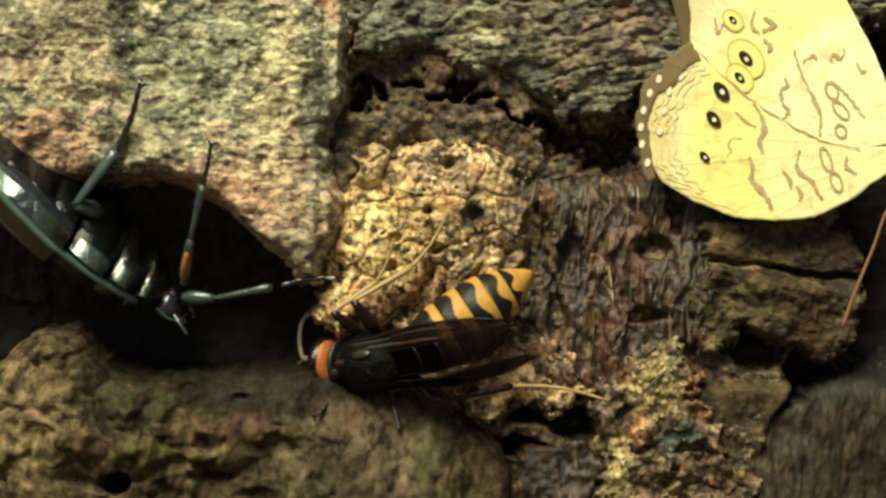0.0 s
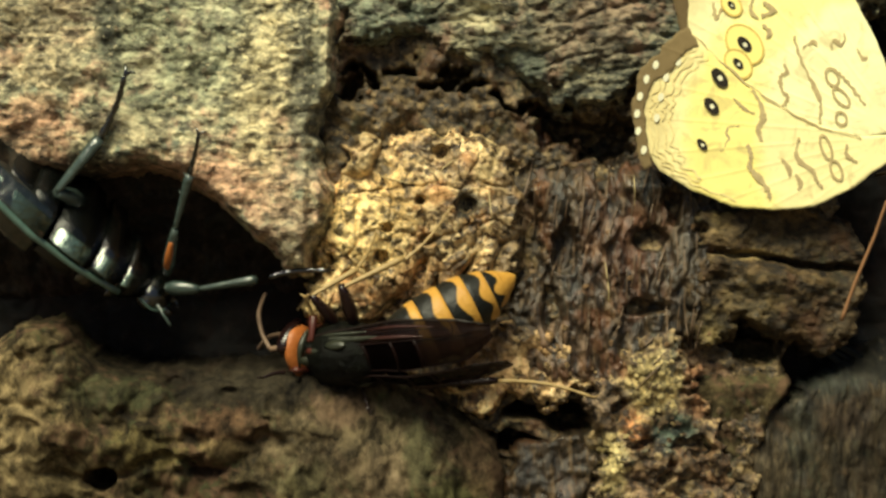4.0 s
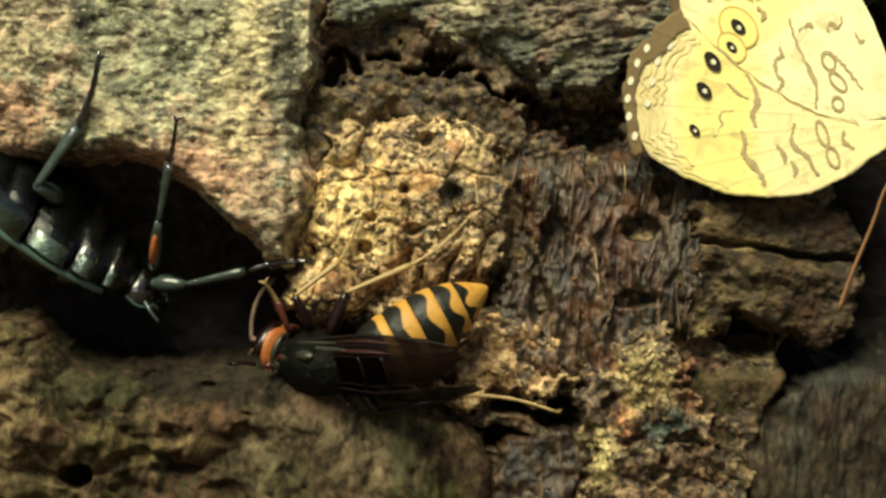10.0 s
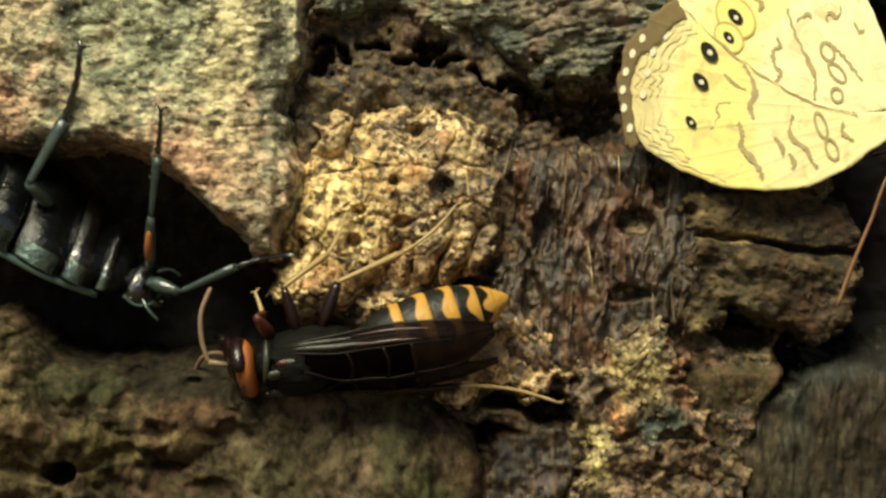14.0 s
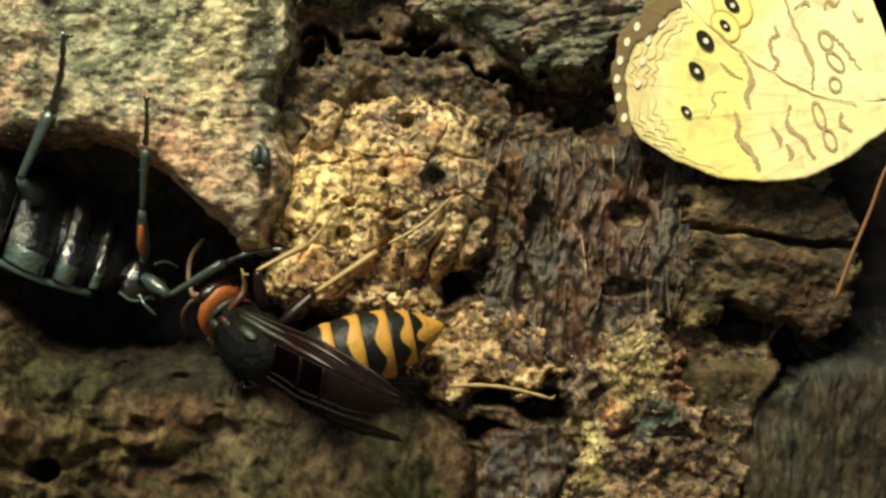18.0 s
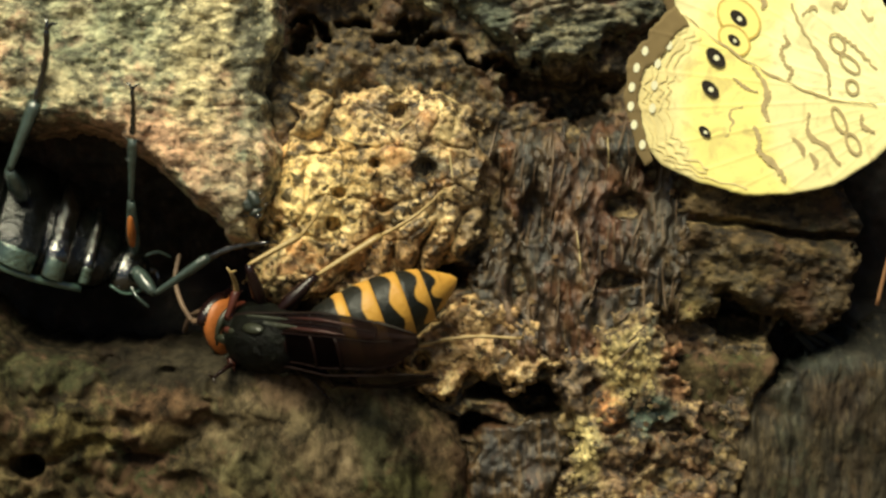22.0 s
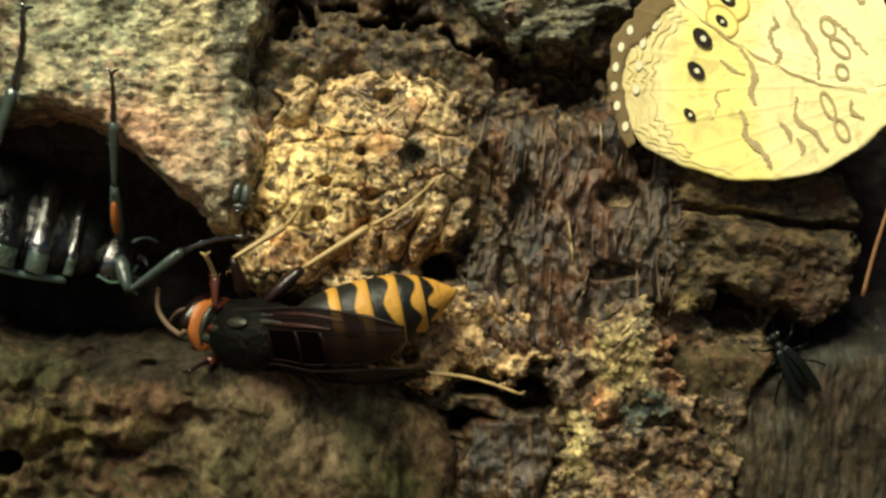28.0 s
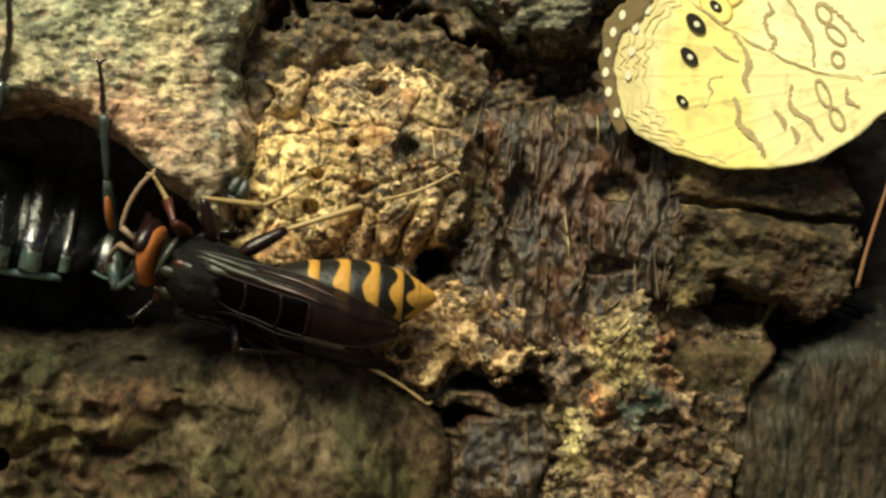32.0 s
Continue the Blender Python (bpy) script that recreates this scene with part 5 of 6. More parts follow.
    # abdomen, hung at the waist
    ab = part("abdomen", rings([(0, 0.5 * mm, 0.5 * mm, 0, 0), (0.7 * mm, 0.9 * mm, 0.8 * mm, 0, 0), (3 * mm, 2.3 * mm, 2.1 * mm, 0, 0), (8 * mm, 2.5 * mm, 2.2 * mm, 0, 0), (12.4 * mm, 1.5 * mm, 1.3 * mm, 0, -0.6 * mm), (14.6 * mm, 0.3 * mm, 0.3 * mm, 0, -0.9 * mm)], 20), M["maroon"], h, "banded black-and-yellow abdomen")
    prof = ((0.1, 0.8), (0.6, 1.8), (1.6, 2.65), (3.0, 3.1), (4.6, 3.35), (6.2, 3.45), (8.2, 3.4), (10.2, 3.1), (12.1, 2.4), (13.5, 1.55), (14.7, 0.65), (15.1, 0.15))

    def girth(x):
        return float(np.interp(x, [p[0] for p in prof], [p[1] for p in prof]))

    for x0, x1, edge, wave, lobes in ((0.1, 5.0, 3.6, 0.2, 2), (4.7, 7.6, 1.3, 0.5, 5), (7.3, 10.1, 1.2, 0.65, 5), (9.8, 12.2, 1.0, 0.7, 5), (11.9, 13.7, 0.4, 0.7, 5), (13.4, 15.1, -0.2, 0.2, 3)):
        n = 9
        sec = []
        for i in range(n):
            f = i / (n - 1)
            x = x0 + (x1 - x0) * f
            g = girth(x) * (0.985 if i == 0 else 1.02 + 0.03 * f if i < n - 1 else 1.005)
            sec.append(((x - x0) * mm, g * mm, g * 0.92 * mm, 0, -1.0 * (x / 15.1) ** 2 * mm))
        seg = part("band", rings(sec, 36), tergite_mat("abdomen_band", edge * mm, wave * mm, lobes), ab)
        seg.location = (x0 * mm, 0, 0)
    wings = []
    # wings folded along the back, each a long narrow blade wrapped round the flank, with ribs
    def wing_point(s, f, g, out=0.0):
        far = float(np.interp(f, (0, 0.3, 0.55, 0.85, 1), (74, 72, 68, 58, 46) if s > 0 else (74, 68, 58, 46, 34)))
        near = float(np.interp(f, (0, 0.25, 0.85, 1), (44, 4, 6, 28) if s > 0 else (44, 0, -4, 10)))
        r = float(np.interp(f, (0, 0.1, 0.3, 0.5, 0.8, 1), (2.8, 3.5, 3.8, 4.7, 4.8, 4.0))) + out + 0.06 * math.cos(g * 6 * math.pi) + (0.1 if s > 0 else 0)
        a = radians(near + (far - near) * g)
        return Vector(((-6.6 + 19.4 * f) * mm, s * r * math.sin(a) * mm, (r * math.cos(a) - 0.35) * mm))

    def blade(s, g0, g1, f0=0.0, f1=1.0):
        """A thin membrane between two lines along the wing."""
        bm = bmesh.new()
        rows = [[bm.verts.new(wing_point(s, f0 + (f1 - f0) * i / 27, g0 + (g1 - g0) * j / 6)) for j in range(7)] for i in range(28)]
        for a, c in zip(rows, rows[1:]):
            for j in range(6):
                bm.faces.new((a[j], a[j + 1], c[j + 1], c[j]))
        bmesh.ops.recalc_face_normals(bm, faces=bm.faces)
        out = bmesh.ops.extrude_face_region(bm, geom=bm.faces[:])
        for e in out["geom"]:
            if isinstance(e, bmesh.types.BMVert):
                e.co.z -= 0.05 * mm
        bmesh.ops.recalc_face_normals(bm, faces=bm.faces)
        return bm

    for s in (-1, 1):
        wing = part("wing", blade(s, 0.60, 1.0), M["wing"], h, "folded brown translucent wing")
        part("hindwing", blade(s, 0.0, 0.59, 0.0, 0.60), M["hind_membrane"], wing, "hindwing blackened for the shaded gap between the wing bands")
        part("wing_tip", blade(s, 0.0, 0.59, 0.605, 1.0), M["wing"], wing)
        wings.append((wing, s))
        for g, last in ((0.02, 1.0), (0.61, 0.9), (0.80, 0.8), (0.98, 1.0)):
            part("wing_rib", tube(curve([wing_point(s, last * k / 8, g, 0.03) for k in range(9)], 24), [(0.13 - 0.004 * i) * mm for i in range(25)], 6), M["olive_edge"] if s > 0 and g > 0.9 else M["wing_rib"], wing)
        for f, g0, g1 in ((0.30, 0.02, 0.60), (0.46, 0.60, 0.98), (0.47, 0.02, 0.60), (0.62, 0.60, 0.80), (0.60, 0.02, 0.60), (0.80, 0.60, 0.98)):
            part("wing_rib", tube([wing_point(s, f + 0.02 * math.sin(3 * k / 6), g0 + (g1 - g0) * k / 6, 0.03) for k in range(7)], (0.16 if g0 < 0.1 else 0.06) * mm, 6), M["wing_rib"], wing)
        # thick olive vein at the root, then reddish shining folds
        for g, f0, f1, wide, key in ((0.78, 0.02, 0.40, 0.34, "olive_dim"), (0.92, 0.04, 0.34, 0.24, "olive_dim"), (0.72, 0.30, 0.66, 0.2, "wing_fold"), (0.90, 0.34, 0.72, 0.16, "wing_fold")):
            if s > 0 or key == "wing_fold":
                part("wing_vein", tube(curve([wing_point(s, f0 + (f1 - f0) * k / 6, g - 0.05 * k / 6, -0.02) for k in range(7)], 20), [wide * math.sin(math.pi * (k + 1.2) / 23) * mm for k in range(21)], 8), M[key], wing, "reddish shining fold" if key == "wing_fold" else "olive vein")
    return h, ab, wings


butterfly = build_butterfly()
beetle = build_beetle()
hornet, hornet_abdomen, hornet_wings = build_hornet()
# beetle: near-side legs, back to front
for sizes in (((4.0, 1.0), (6.8, 0.68), (7.0, 0.46)), ((6.2, 0.66), (6.2, 0.44), (4.4, 0.34)), ((3.6, 0.85), (6.2, 0.5), (6.0, 0.36))):
    limb(beetle, sizes, (M["beetle_leg"], M["beetle_leg"], M["black"]), ("thigh", "shin", "foot"), BEETLE_LEGS)
for _, (thigh, _, _), _ in BEETLE_LEGS[1:2]:
    part("thigh_patch", tube([(0.9e-3, 0, 0.1e-3), (1.5e-3, -0.05e-3, 0.48e-3), (3.0e-3, -0.05e-3, 0.55e-3), (4.4e-3, 0, 0.4e-3), (5.0e-3, 0, 0.15e-3)], [0.15e-3, 0.33e-3, 0.4e-3, 0.3e-3, 0.08e-3], 9), M["orange_femur"], thigh, "bright orange patch")
# hornet: front, middle, hind of the upper side, then of the lower side
# lower front foot and middle leg are maroon, not amber, as painted shade
for foot_front, shin_mid, shin_hind, foot_hind in ((M["amber"], M["amber"], M["amber"], M["amber"]), (M["maroon"], M["maroon"], M["maroon"], M["amber"])):
    for sizes, mats in (
        (((3.0, 0.62), (2.6, 0.42), (2.4, 0.27)), (M["collar"], M["collar"], foot_front)),
        (((4.4, 0.72), (5.4, 0.36), (4.4, 0.19)), (M["maroon"], shin_mid, shin_mid)),
        (((4.6, 0.8), (6.8, 0.38), (7.0, 0.2)) if foot_hind is M["amber"] and shin_hind is foot_hind else ((5.4, 0.7), (8.0, 0.38), (9.4, 0.24)), (M["maroon"], shin_hind, foot_hind)),
    ):
        limb(hornet, sizes, mats, ("thigh", "shin", "foot"), HORNET_LEGS)

def build_small_beetle():
    b = tagged(new("sap_beetle"), "tiny iridescent blue-green beetle on the bark edge", "beetle")
    mm = 1e-3
    for s in (-1, 1):
        part("wing_case", rings([(-1.3 * mm, 0.15 * mm, 0.15 * mm, s * 0.25 * mm, 0), (-0.8 * mm, 0.45 * mm, 0.5 * mm, s * 0.4 * mm, 0), (0.1 * mm, 0.5 * mm, 0.6 * mm, s * 0.42 * mm, 0), (0.6 * mm, 0.38 * mm, 0.42 * mm, s * 0.36 * mm, 0)], 14), M["glint"], b)
    part("neck_shield", ball(0.35 * mm, 0.7 * mm, 0.42 * mm, (0.8 * mm, 0, 0)), M["glint"], b)
    part("head", ball(0.28 * mm, 0.42 * mm, 0.3 * mm, (1.25 * mm, 0, -0.05 * mm)), M["black"], b)
    for s in (-1, 1):
        for x in (-0.4, 0.2, 0.8):
            part("leg", tube(curve([(x * mm, s * 0.5 * mm, -0.2 * mm), ((x - 0.1) * mm, s * 1.1 * mm, 0), ((x - 0.3) * mm, s * 1.5 * mm, -0.5 * mm)], 6), 0.07 * mm, 5), M["black"], b)
    return b


def build_cricket():
    """A slender dark insect that creeps from the crack: head along +x, back along +z."""
    c = tagged(new("slender_insect"), "slender dark green long-legged insect at the bark crack", "insect")
    mm = 1e-3
    part("body", rings([(-3.6 * mm, 0.15 * mm, 0.15 * mm, 0, 0), (-2.4 * mm, 0.55 * mm, 0.5 * mm, 0, 0), (-0.6 * mm, 0.7 * mm, 0.62 * mm, 0, 0), (1.0 * mm, 0.6 * mm, 0.6 * mm, 0, 0), (1.5 * mm, 0.35 * mm, 0.4 * mm, 0, 0)], 16), M["dim_green"], c)
    part("head", ball(0.5 * mm, 0.62 * mm, 0.5 * mm, (1.9 * mm, 0, 0)), M["dim_green"], c)
    for s in (-1, 1):
        part("eye", ball(0.22 * mm, 0.2 * mm, 0.24 * mm, (2.05 * mm, s * 0.5 * mm, 0.12 * mm), 7, 12), M["glint"], c)
        part("wing", tube(curve([(0.8 * mm, s * 0.3 * mm, 0.6 * mm), (-1.5 * mm, s * 0.75 * mm, 0.65 * mm), (-4.4 * mm, s * 0.9 * mm, 0.3 * mm)], 12), [0.2 * mm] + [0.4 * mm] * 10 + [0.3 * mm, 0.1 * mm], 8, 0.08, (0, 0, 1)), M["dim_green"], c)
        part("feeler", tube(curve([(2.3 * mm, s * 0.2 * mm, 0.2 * mm), (3.6 * mm, s * 0.8 * mm, 0.5 * mm), (5.0 * mm, s * 1.2 * mm, 0.4 * mm)], 8), 0.05 * mm, 5), M["dim_green"], c)
        for x, out, back in ((1.0, 2.4, 1.2), (0.2, 2.6, -0.4), (-0.6, 3.0, -2.6)):
            part("leg", tube(curve([(x * mm, s * 0.5 * mm, -0.2 * mm), ((x + back * 0.4) * mm, s * out * 0.6 * mm, 0.7 * mm), ((x + back) * mm, s * out * mm, -0.9 * mm)], 10), [0.13 * mm] * 6 + [0.09 * mm] * 5, 6), M["dim_green"], c)
    return c


small_beetle = build_small_beetle()
cricket = build_cricket()

# ---- what moves ----
def track(rows, t):
    """Linear reading of rows (t, values...) at t."""
    ts = [r[0] for r in rows]
    return [float(np.interp(t, ts, [r[k] for r in rows])) for k in range(1, len(rows[0]))]


def bone(a, b, up):
    """A pose at a whose x axis points to b."""
    x = (b - a).normalized()
    y = up.cross(x)
    y = y.normalized() if y.length > 1e-9 else x.orthogonal().normalized()
    z = x.cross(y)
    m = Matrix((x, y, z)).transposed().to_4x4()
    m.translation = a
    return m


def bend(hip, toe, lengths, pole):
    """Knee and ankle of a three-piece leg from hip to toe, bowed towards pole."""
    span = toe - hip
    total = sum(lengths)
    k = min(0.97, span.length / total)
    way = span.normalized()
    side = (pole - way * pole.dot(way)).normalized()
    ankle = toe - way * (lengths[2] * (0.55 + 0.42 * k)) + side * lengths[2] * 0.25 * (1 - k)
    r = (ankle - hip)
    a, b = lengths[0], lengths[1]
    c = min(max(r.length, abs(a - b) * 1.05), (a + b) * 0.995)
    w = r.normalized()
    x = (a * a - b * b + c * c) / (2 * c)
    hgt = math.sqrt(max(a * a - x * x, 0))
    s2 = (pole - w * pole.dot(w)).normalized()
    knee = hip + w * x + s2 * hgt
    return knee, ankle


def leg_keys(legs, index, body_rows, hip, toes, pole, fixed=False):
    """Key one leg: the toe stays on its spot of the bark while the body moves."""
    parent, (thigh, shin, foot), lengths = legs[index]
    rows = ([], [], [])
    for t, m in body_rows:
        inv = m.inverted()
        toe = inv @ at(*track(toes, t))
        hp = Vector(hip) * 1e-3
        up = inv.to_3x3() @ Vector(pole) if fixed else Vector(pole)
        knee, ankle = bend(hp, toe, lengths, up)
        rows[0].append((t, bone(hp, knee, up)))
        rows[1].append((t, bone(knee, ankle, up)))
        rows[2].append((t, bone(ankle, toe, up)))
    for ob, r in zip((thigh, shin, foot), rows):
        walk(ob, r)


def motions():
    # butterfly: seconds, turn in degrees, shift across and down of the wing's middle
    fly_rows = []
    for t, turn, du, dv in (
        (0.0, 0.0, 0.0, 0.0), (1.0, -0.2, 0.6, -0.7), (2.0, 0.5, 0.3, -1.2), (3.0, 0.3, 0.5, -2.4), (6.0, 0.2, -0.8, -1.4), (7.0, 0.2, -1.3, -1.3),
        (8.0, 0.9, -1.9, -3.5), (9.0, 0.7, -0.0, -4.1), (10.0, 0.2, 0.2, -4.1), (11.0, -0.1, 3.0, -1.8), (12.0, 0.5, 2.0, -1.2), (13.0, 0.0, 0.0, -1.8),
        (14.0, 0.2, 2.0, -2.3), (17.0, 0.3, 0.6, -2.6), (18.0, 0.3, 1.9, -3.7), (18.5, 0.2, 2.6, -3.3), (19.0, -3.1, 18.7, 14.8), (19.5, -5.4, 25.0, 28.4),
        (20.0, -2.9, 14.7, 13.3), (20.5, -1.3, 6.6, 4.1), (21.0, -3.8, 20.1, 17.4), (21.5, -4.3, 14.0, 19.0), (22.0, -6.1, 27.2, 28.7), (22.5, -5.9, 27.1, 27.5),
        (23.0, -5.8, 24.4, 26.2), (23.5, -5.9, 29.2, 25.1), (24.0, -5.3, 25.8, 24.1), (24.5, -5.0, 26.5, 23.3), (25.0, -5.2, 23.9, 23.1), (25.5, -5.2, 23.2, 23.8),
        (27.5, -4.7, 10.8, 23.4), (28.0, -4.9, 13.3, 24.9), (28.5, -4.7, 12.4, 22.8), (29.0, -4.3, 10.6, 22.3), (29.5, -4.1, 9.8, 20.3), (30.0, -4.0, 9.7, 19.8),
        (30.5, -4.3, 7.8, 20.3), (31.0, -4.6, 7.1, 20.6), (31.5, -4.7, 5.2, 19.6), (32.0, -4.4, 5.3, 19.3),
    ):
        r = Matrix.Rotation(radians(turn), 4, "Y")
        mid = at(1400, 200, 100 - NEAR)
        m = Matrix.Translation(mid + Vector((du * K, 0, -dv * K))) @ r @ Matrix.Translation(-mid) @ Matrix.Translation(ROOT)
        fly_rows.append((t, m))
    walk(butterfly, fly_rows)

    # tiny beetle: flies in from above, lands and creeps down the edge
    rows = []
    for t, u, v, d, turn in ((0, 640, -190, 140, 90), (17.2, 640, -190, 140, 90), (17.6, 600, 120, 130, 95), (17.9, 560, 320, 92, 92), (18.5, 556, 392, 90, 88), (19, 554, 412, 88, 80), (20, 556, 430, 86, 62), (22, 563, 438, 84, 62), (24, 562, 442, 80, 66), (25.5, 567, 443, 78, 72), (28, 572, 445, 74, 100), (30, 577, 446, 70, 108), (32, 581, 446, 68, 118)):
        rows.append((t, Matrix.Translation(at(u, v, d)) @ Matrix.Rotation(radians(turn), 4, "Y") @ Matrix.Rotation(radians(90), 4, "X")))
    walk(small_beetle, rows)
    # slender insect: waits in the crack, creeps out and back in
    rows = []
    for t, u, v, d, turn in ((0, 1466, 626, -78, 215), (8, 1466, 626, -78, 215), (8.6, 1462, 640, -62, 215), (14, 1442, 656, -62, 215), (22, 1438, 640, -62, 215), (23, 1445, 640, -80, 215), (23.6, 1500, 640, -100, 215), (23.95, 1740, 860, -60, 215), (24.15, 1640, 880, 20, 215), (24.35, 1512, 790, -18, 217), (24.6, 1462, 766, -12, 220), (25, 1428, 742, -6, 230), (25.5, 1424, 728, -2, 234), (27.5, 1404, 694, 8, 240), (27.9, 1410, 694, 8, 240), (28.2, 1425, 668, -30, 225), (28.6, 1430, 645, -55, 215), (29, 1456, 622, -80, 205), (29.5, 1480, 610, -100, 205), (32, 1480, 610, -100, 205)):
        rows.append((t, Matrix.Translation(at(u, v, d)) @ Matrix.Rotation(radians(turn), 4, "Y") @ Matrix.Rotation(radians(90), 4, "X")))
    walk(cricket, rows)

    # beetle: seconds, head place, lean of the body in degrees, roll
    beetle_rows = []
    for t, u, v, lean, roll in ((0, 244, 484, 42, 56), (2, 234, 480, 42, 56), (6, 241, 483, 41, 56), (9, 248, 488, 39, 52), (12, 262, 496, 36, 46), (15, 276, 502, 32, 40), (18, 285, 506, 29, 38), (22, 292, 509, 26, 36), (25, 296, 509, 24, 34), (28, 300, 509, 22, 34), (30, 301, 510, 21, 34), (31, 304, 511, 20, 34), (32, 310, 514, 20, 34)):
        # belly (+z) to the viewer and upward, head (+x) down to the right
        m = Matrix.Translation(at(u, v, float(np.interp(t, (0, 8, 20), (-15, -20, -42))))) @ Matrix.Rotation(radians(lean), 4, "Y") @ Matrix.Rotation(radians(lean * 0.35), 4, "Z") @ Matrix.Rotation(radians(90 - roll), 4, "X")
        beetle_rows.append((t, m))
    walk(beetle, beetle_rows)
    toes = (((0, 240, 172, 134), (32, 236, 168, 134)), ((0, 372, 264, 136), (12, 374, 264, 136), (32, 375, 262, 136)), ((0, 592, 494, 66), (14, 590, 496, 60), (20, 585, 500, 60), (29, 560, 510, 55), (32, 555, 512, 50)))
    for i, (hip, toe, pole) in enumerate(zip(((-7.0, 0.6, 2.4), (4.2, 0.6, 2.2), (4.8, -0.8, 2.0)), toes, ((-0.7, -1, 0.1), (-0.15, -1, 0.0), (0.2, -0.45, -1)))):
        leg_keys(BEETLE_LEGS, i, beetle_rows, hip, toe, pole, True)

    # hornet: seconds, head on the plan and its height, waist, tail
    hornet_rows, abdomen_rows = [], []

    def laid(a, b, roll):
        x = (b - a).normalized()
        up = Vector((0, -math.cos(radians(roll)), -math.sin(radians(roll))))
        z = (up - x * up.dot(x)).normalized()
        return Matrix((x, z.cross(x), z)).transposed().to_4x4()

    for t, hu, hv, hd, wu, wv, tu, tv in (
        (0, 571, 651, -34, 720, 634, 941, 499), (0.5, 563, 652, -23, 723, 639, 935, 507), (1, 577, 645, -22, 736, 628, 937, 497), (1.5, 638, 680, -36, 718, 594, 902, 475),
        (2, 591, 673, -36, 717, 640, 910, 473), (2.5, 575, 667, -36, 710, 626, 925, 491), (3, 572, 669, -36, 714, 634, 925, 494), (3.5, 555, 654, -30, 707, 630, 923, 495),
        (5.5, 474, 600, -11, 620, 683, 880, 631), (6, 475, 602, -33, 604, 680, 869, 635), (6.5, 481, 590, -32, 605, 679, 866, 642), (7, 468, 607, -12, 617, 684, 879, 630),
        (7.5, 476, 629, -4, 636, 693, 895, 631), (8, 499, 640, -36, 631, 670, 887, 608), (8.5, 513, 649, -36, 637, 672, 890, 593), (9, 559, 680, -36, 688, 680, 920, 567),
        (9.5, 543, 648, -36, 685, 666, 924, 559), (10, 539, 649, -36, 667, 675, 906, 551), (10.5, 509, 635, -26, 661, 673, 902, 568), (11, 530, 659, -13, 697, 648, 935, 535),
        (11.5, 502, 632, -15, 664, 669, 915, 586), (12, 487, 594, -8, 621, 699, 877, 626), (12.5, 483, 587, -26, 606, 685, 864, 632), (13, 464, 612, -8, 622, 677, 881, 620),
        (13.5, 480, 671, 51, 677, 663, 938, 591), (14, 493, 688, 104, 696, 657, 958, 576), (14.5, 495, 688, 61, 691, 654, 950, 578), (16.5, 498, 646, 11, 678, 664, 932, 601),
        (17, 480, 612, -21, 631, 667, 899, 608), (17.5, 476, 597, -27, 618, 661, 882, 614), (18, 474, 583, -20, 595, 691, 855, 637), (18.5, 489, 652, -36, 628, 689, 884, 616),
        (19, 516, 641, -36, 630, 665, 878, 579), (19.5, 522, 642, -36, 630, 666, 878, 583), (20, 527, 640, -36, 631, 674, 878, 585), (20.5, 493, 633, -36, 631, 674, 879, 594),
        (21, 464, 597, -36, 596, 656, 860, 619), (21.5, 473, 621, -36, 600, 687, 852, 623), (22, 499, 630, -36, 642, 664, 892, 573), (22.5, 511, 639, -36, 637, 645, 879, 549),
        (23, 555, 673, -36, 690, 646, 928, 524), (23.5, 549, 652, -1, 724, 649, 969, 542), (24, 507, 609, 65, 701, 658, 974, 624), (24.5, 474, 616, -18, 625, 678, 891, 630),
        (25, 484, 613, -24, 628, 678, 893, 644), (25.5, 486, 614, -23, 636, 667, 899, 623), (27.5, 486, 632, -29, 637, 663, 903, 613), (28, 503, 648, -36, 646, 661, 907, 607),
        (28.5, 470, 641, -19, 631, 658, 895, 617), (29, 477, 671, -33, 627, 652, 885, 598), (29.3, 465, 669, -16, 629, 657, 891, 609), (29.5, 483, 665, -4, 656, 667, 926, 638),
        (29.7, 521, 627, 104, 711, 701, 974, 731), (29.9, 549, 570, 104, 749, 694, 993, 757), (30, 562, 570, 104, 757, 705, 999, 765), (30.2, 517, 549, 104, 718, 661, 968, 741),
        (30.4, 469, 560, 104, 664, 618, 918, 697), (30.6, 427, 568, 104, 638, 625, 903, 653), (31, 430, 554, 72, 621, 619, 887, 632), (31.3, 431, 547, 65, 620, 612, 879, 626),
        (31.6, 428, 537, 104, 622, 606, 879, 629), (32, 428, 537, 64, 616, 606, 883, 623),
    ):
        roll = float(np.interp(t, (0, 4, 13, 13.5, 14.5, 17, 23, 24, 25, 29.5, 29.8, 30.2, 30.5, 32), (58, 58, 58, 50, 48, 56, 58, 50, 57, 54, 40, 42, 48, 50)))
        head, waist, tail = at(hu, hv, hd), at(wu, wv, 104), at(tu, tv, 84)
        body = laid(head, waist, roll - 0.14 * (104 - hd))
        body.translation = waist
        rear = laid(waist, tail, roll)
        rear.translation = waist
        hornet_rows.append((t, body))
        abdomen_rows.append((t, body.inverted() @ rear))
    walk(hornet, hornet_rows)
    walk(hornet_abdomen, abdomen_rows)
    # the wings follow the abdomen part of the way, each about its root
    for wing, s in hornet_wings:
        root = Matrix.Translation((-6.6e-3, s * 2.4e-3, 1.4e-3))
        walk(wing, [(t, root @ Matrix.Identity(3).to_quaternion().slerp(m.to_quaternion(), 0.34).to_matrix().to_4x4() @ root.inverted()) for t, m in abdomen_rows])
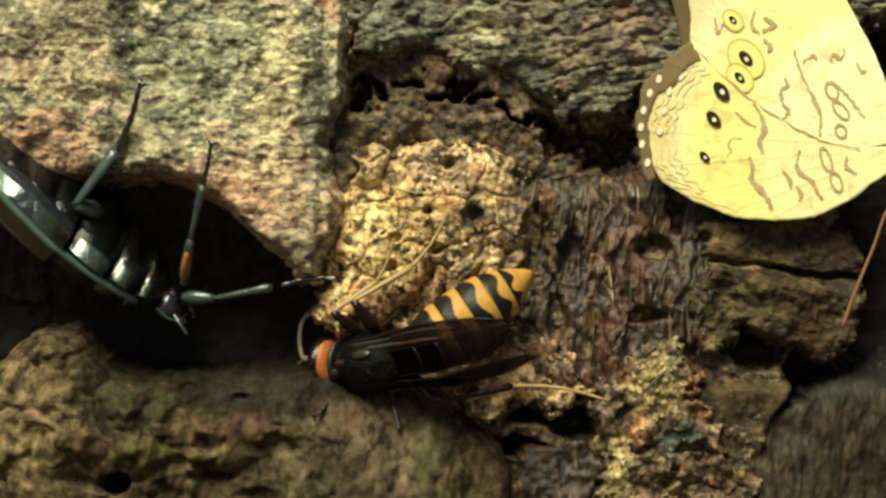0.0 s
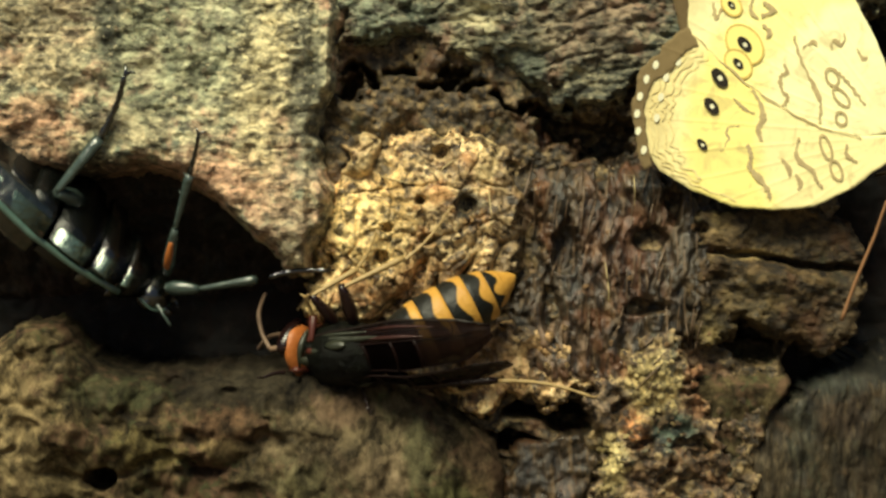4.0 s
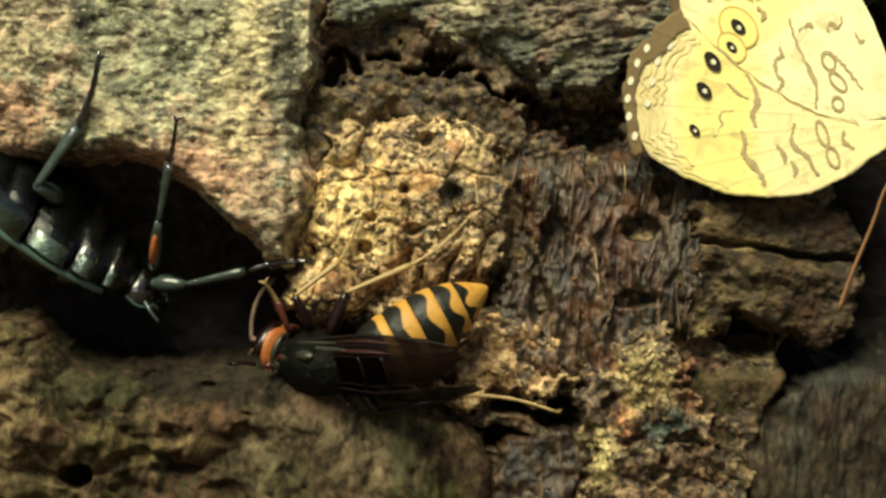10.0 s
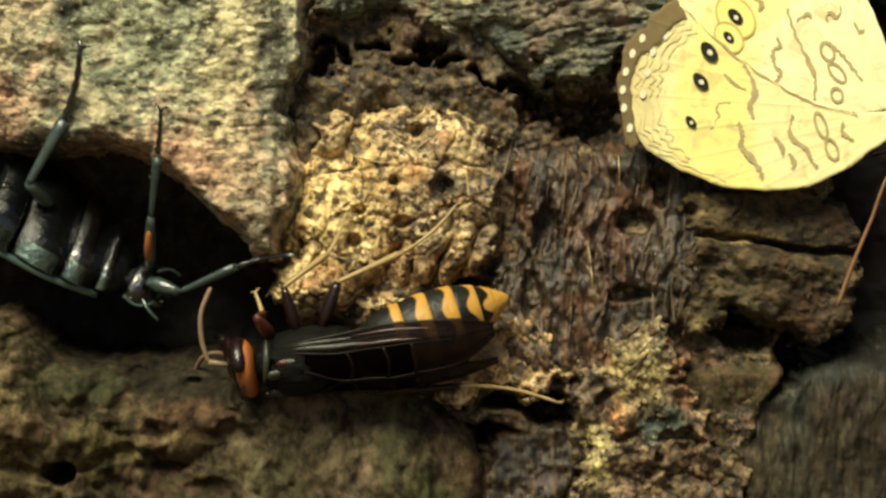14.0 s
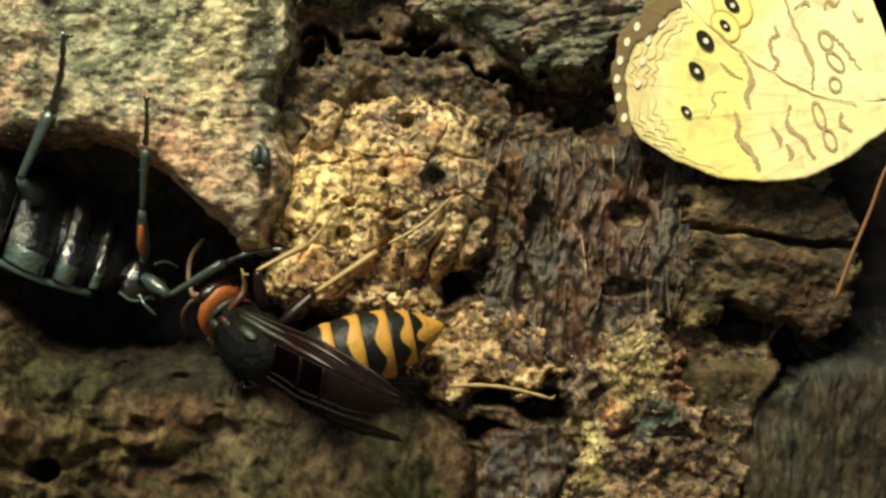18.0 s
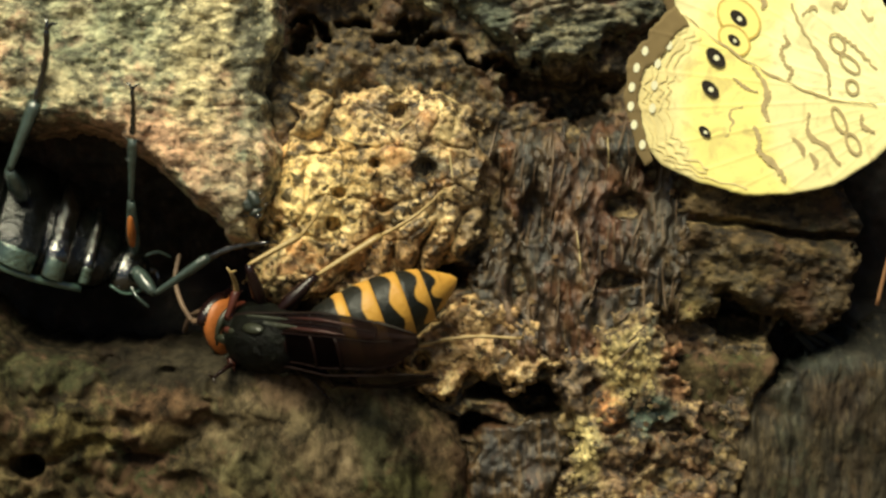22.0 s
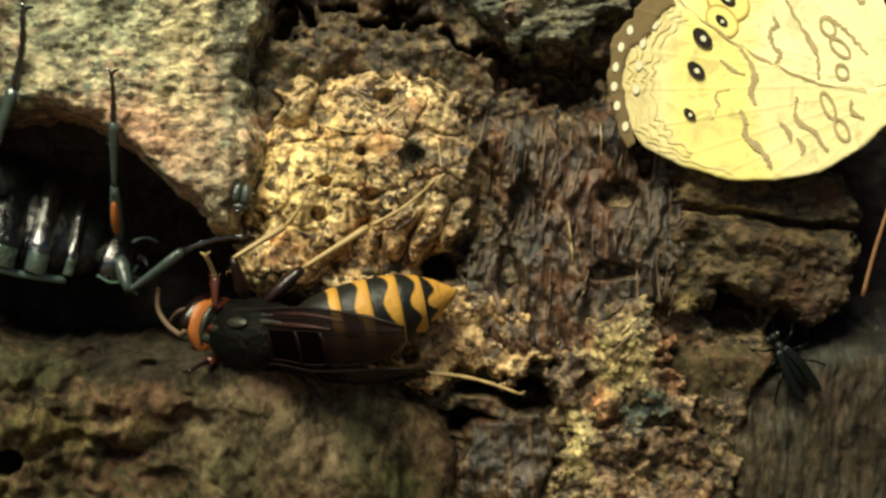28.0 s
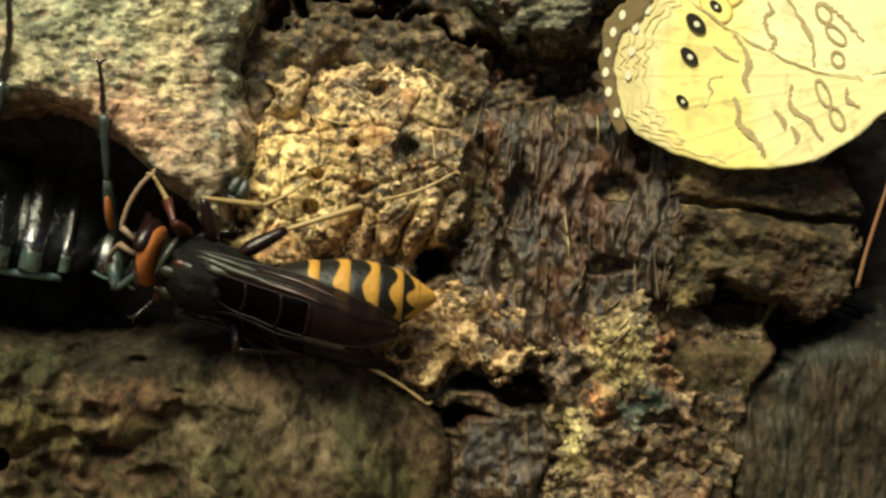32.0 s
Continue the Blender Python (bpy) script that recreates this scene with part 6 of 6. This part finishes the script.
    upper = (
        ((0, 598, 585, 70), (3.5, 575, 560, 80), (5.5, 522, 530, 96), (13, 530, 541, 92), (13.5, 530, 567, 86), (14.5, 535, 567, 86), (17, 530, 545, 92), (22, 532, 556, 90), (24, 525, 540, 92), (29.5, 520, 545, 90), (29.9, 590, 490, 80), (30.3, 560, 460, 86), (30.8, 462, 432, 104), (32, 458, 430, 104)),
        ((0, 690, 440, 62), (5, 676, 432, 62), (29.5, 676, 430, 62), (30, 690, 440, 62), (32, 673, 437, 62)),
        ((0, 785, 385, 70), (3.5, 785, 390, 70), (5.5, 862, 440, 50), (14, 856, 416, 55), (29.5, 870, 420, 52), (30, 933, 548, 45), (30.5, 965, 556, 45), (30.8, 915, 430, 40), (32, 906, 419, 40)),
    )
    lower = (
        ((0, 560, 735, 70), (5, 470, 668, 62), (13, 470, 668, 62), (14, 510, 735, 70), (20, 510, 710, 68), (29, 490, 715, 68), (30, 520, 680, 66), (32, 430, 632, 60)),
        ((0, 700, 745, 68), (6, 640, 710, 70), (14, 670, 740, 72), (23, 670, 735, 70), (30, 690, 755, 72), (32, 620, 705, 70)),
        ((0, 1058, 706, 58), (3.5, 1058, 706, 58), (6, 1010, 742, 56), (9, 991, 748, 56), (13, 1020, 737, 56), (20.5, 1019, 738, 56), (21.6, 974, 655, 64), (23.2, 962, 650, 64), (24, 1000, 738, 56), (28, 991, 747, 56), (29.5, 985, 747, 56), (30.2, 990, 800, 50), (31, 856, 763, 60), (32, 850, 760, 60)),
    )
    # the upper side on screen is +y in the hornet's space
    for i in range(3):
        hx = (-7.4, -5.0, -2.8)[i]
        leg_keys(HORNET_LEGS, i, hornet_rows, (hx, 2.2, -1.6), upper[i], ((-0.3, -0.9, 0.3), (-1, -0.5, 0.1), (-0.8, -0.5, 0.6))[i], True)
        leg_keys(HORNET_LEGS, i + 3, hornet_rows, (hx, -2.0, -1.2), lower[i], ((-0.8, -0.5, -0.6), (-0.5, -0.5, -0.8), (-0.3, -0.5, -0.9))[i], True)
    # feelers: seconds, then for the upper one its angle on the bark face (0 along the head, 90 up) and how far it leans to the bark
    sweep = ((0, 80, 40), (1, 40, 60), (2, 72, 25), (3, 60, 45), (6, 65, 20), (7, 92, 25), (8, 60, 65), (9, 90, 50), (11, 96, 0), (12, 48, 20), (13, 100, 0), (14, 76, 0), (17, 86, 20), (18, 76, 40), (19, 45, 35), (20, 70, 55), (21, 90, 40), (22, 60, 20), (23, 50, 60), (24, 110, 10), (24.5, 92, 0), (25, 70, 10), (27, 40, 30), (28, 35, 45), (28.7, 12, 40), (29.3, 46, 15), (30, 14, 0), (30.5, 96, 0), (31, 112, 0), (32, 112, 0))
    chord = Vector((-2.8, 6.8, -0.3)).normalized()
    for f, s in FEELERS:
        c = Vector((chord.x, s * chord.y, chord.z))
        bow = (Vector((-1, 0, 0)) - c * -c.x).normalized()
        home = Matrix((c, bow, c.cross(bow))).transposed()
        rows = []
        for t, m in hornet_rows:
            angle, lean = track(sweep, t)
            if s < 0:
                angle, lean = -20 + 18 * math.sin(t * 2.3) + 10 * math.sin(t * 4.1), 55
            a, q = radians(angle), radians(lean)
            way = Vector((-math.cos(a) * math.cos(q), math.sin(q), math.sin(a) * math.cos(q)))
            left = Vector((-math.sin(a), 0, -math.cos(a))) if s > 0 else Vector((-math.sin(a), 0, -math.cos(a))) * -1
            left = (left - way * left.dot(way)).normalized()
            goal = Matrix((way, left, way.cross(left))).transposed()
            turn = (m.to_3x3().inverted() @ goal @ home.inverted()).to_4x4()
            turn.translation = Vector((-11.6e-3, s * 0.75e-3, -0.2e-3))
            rows.append((t, turn))
        walk(f, rows)


motions()
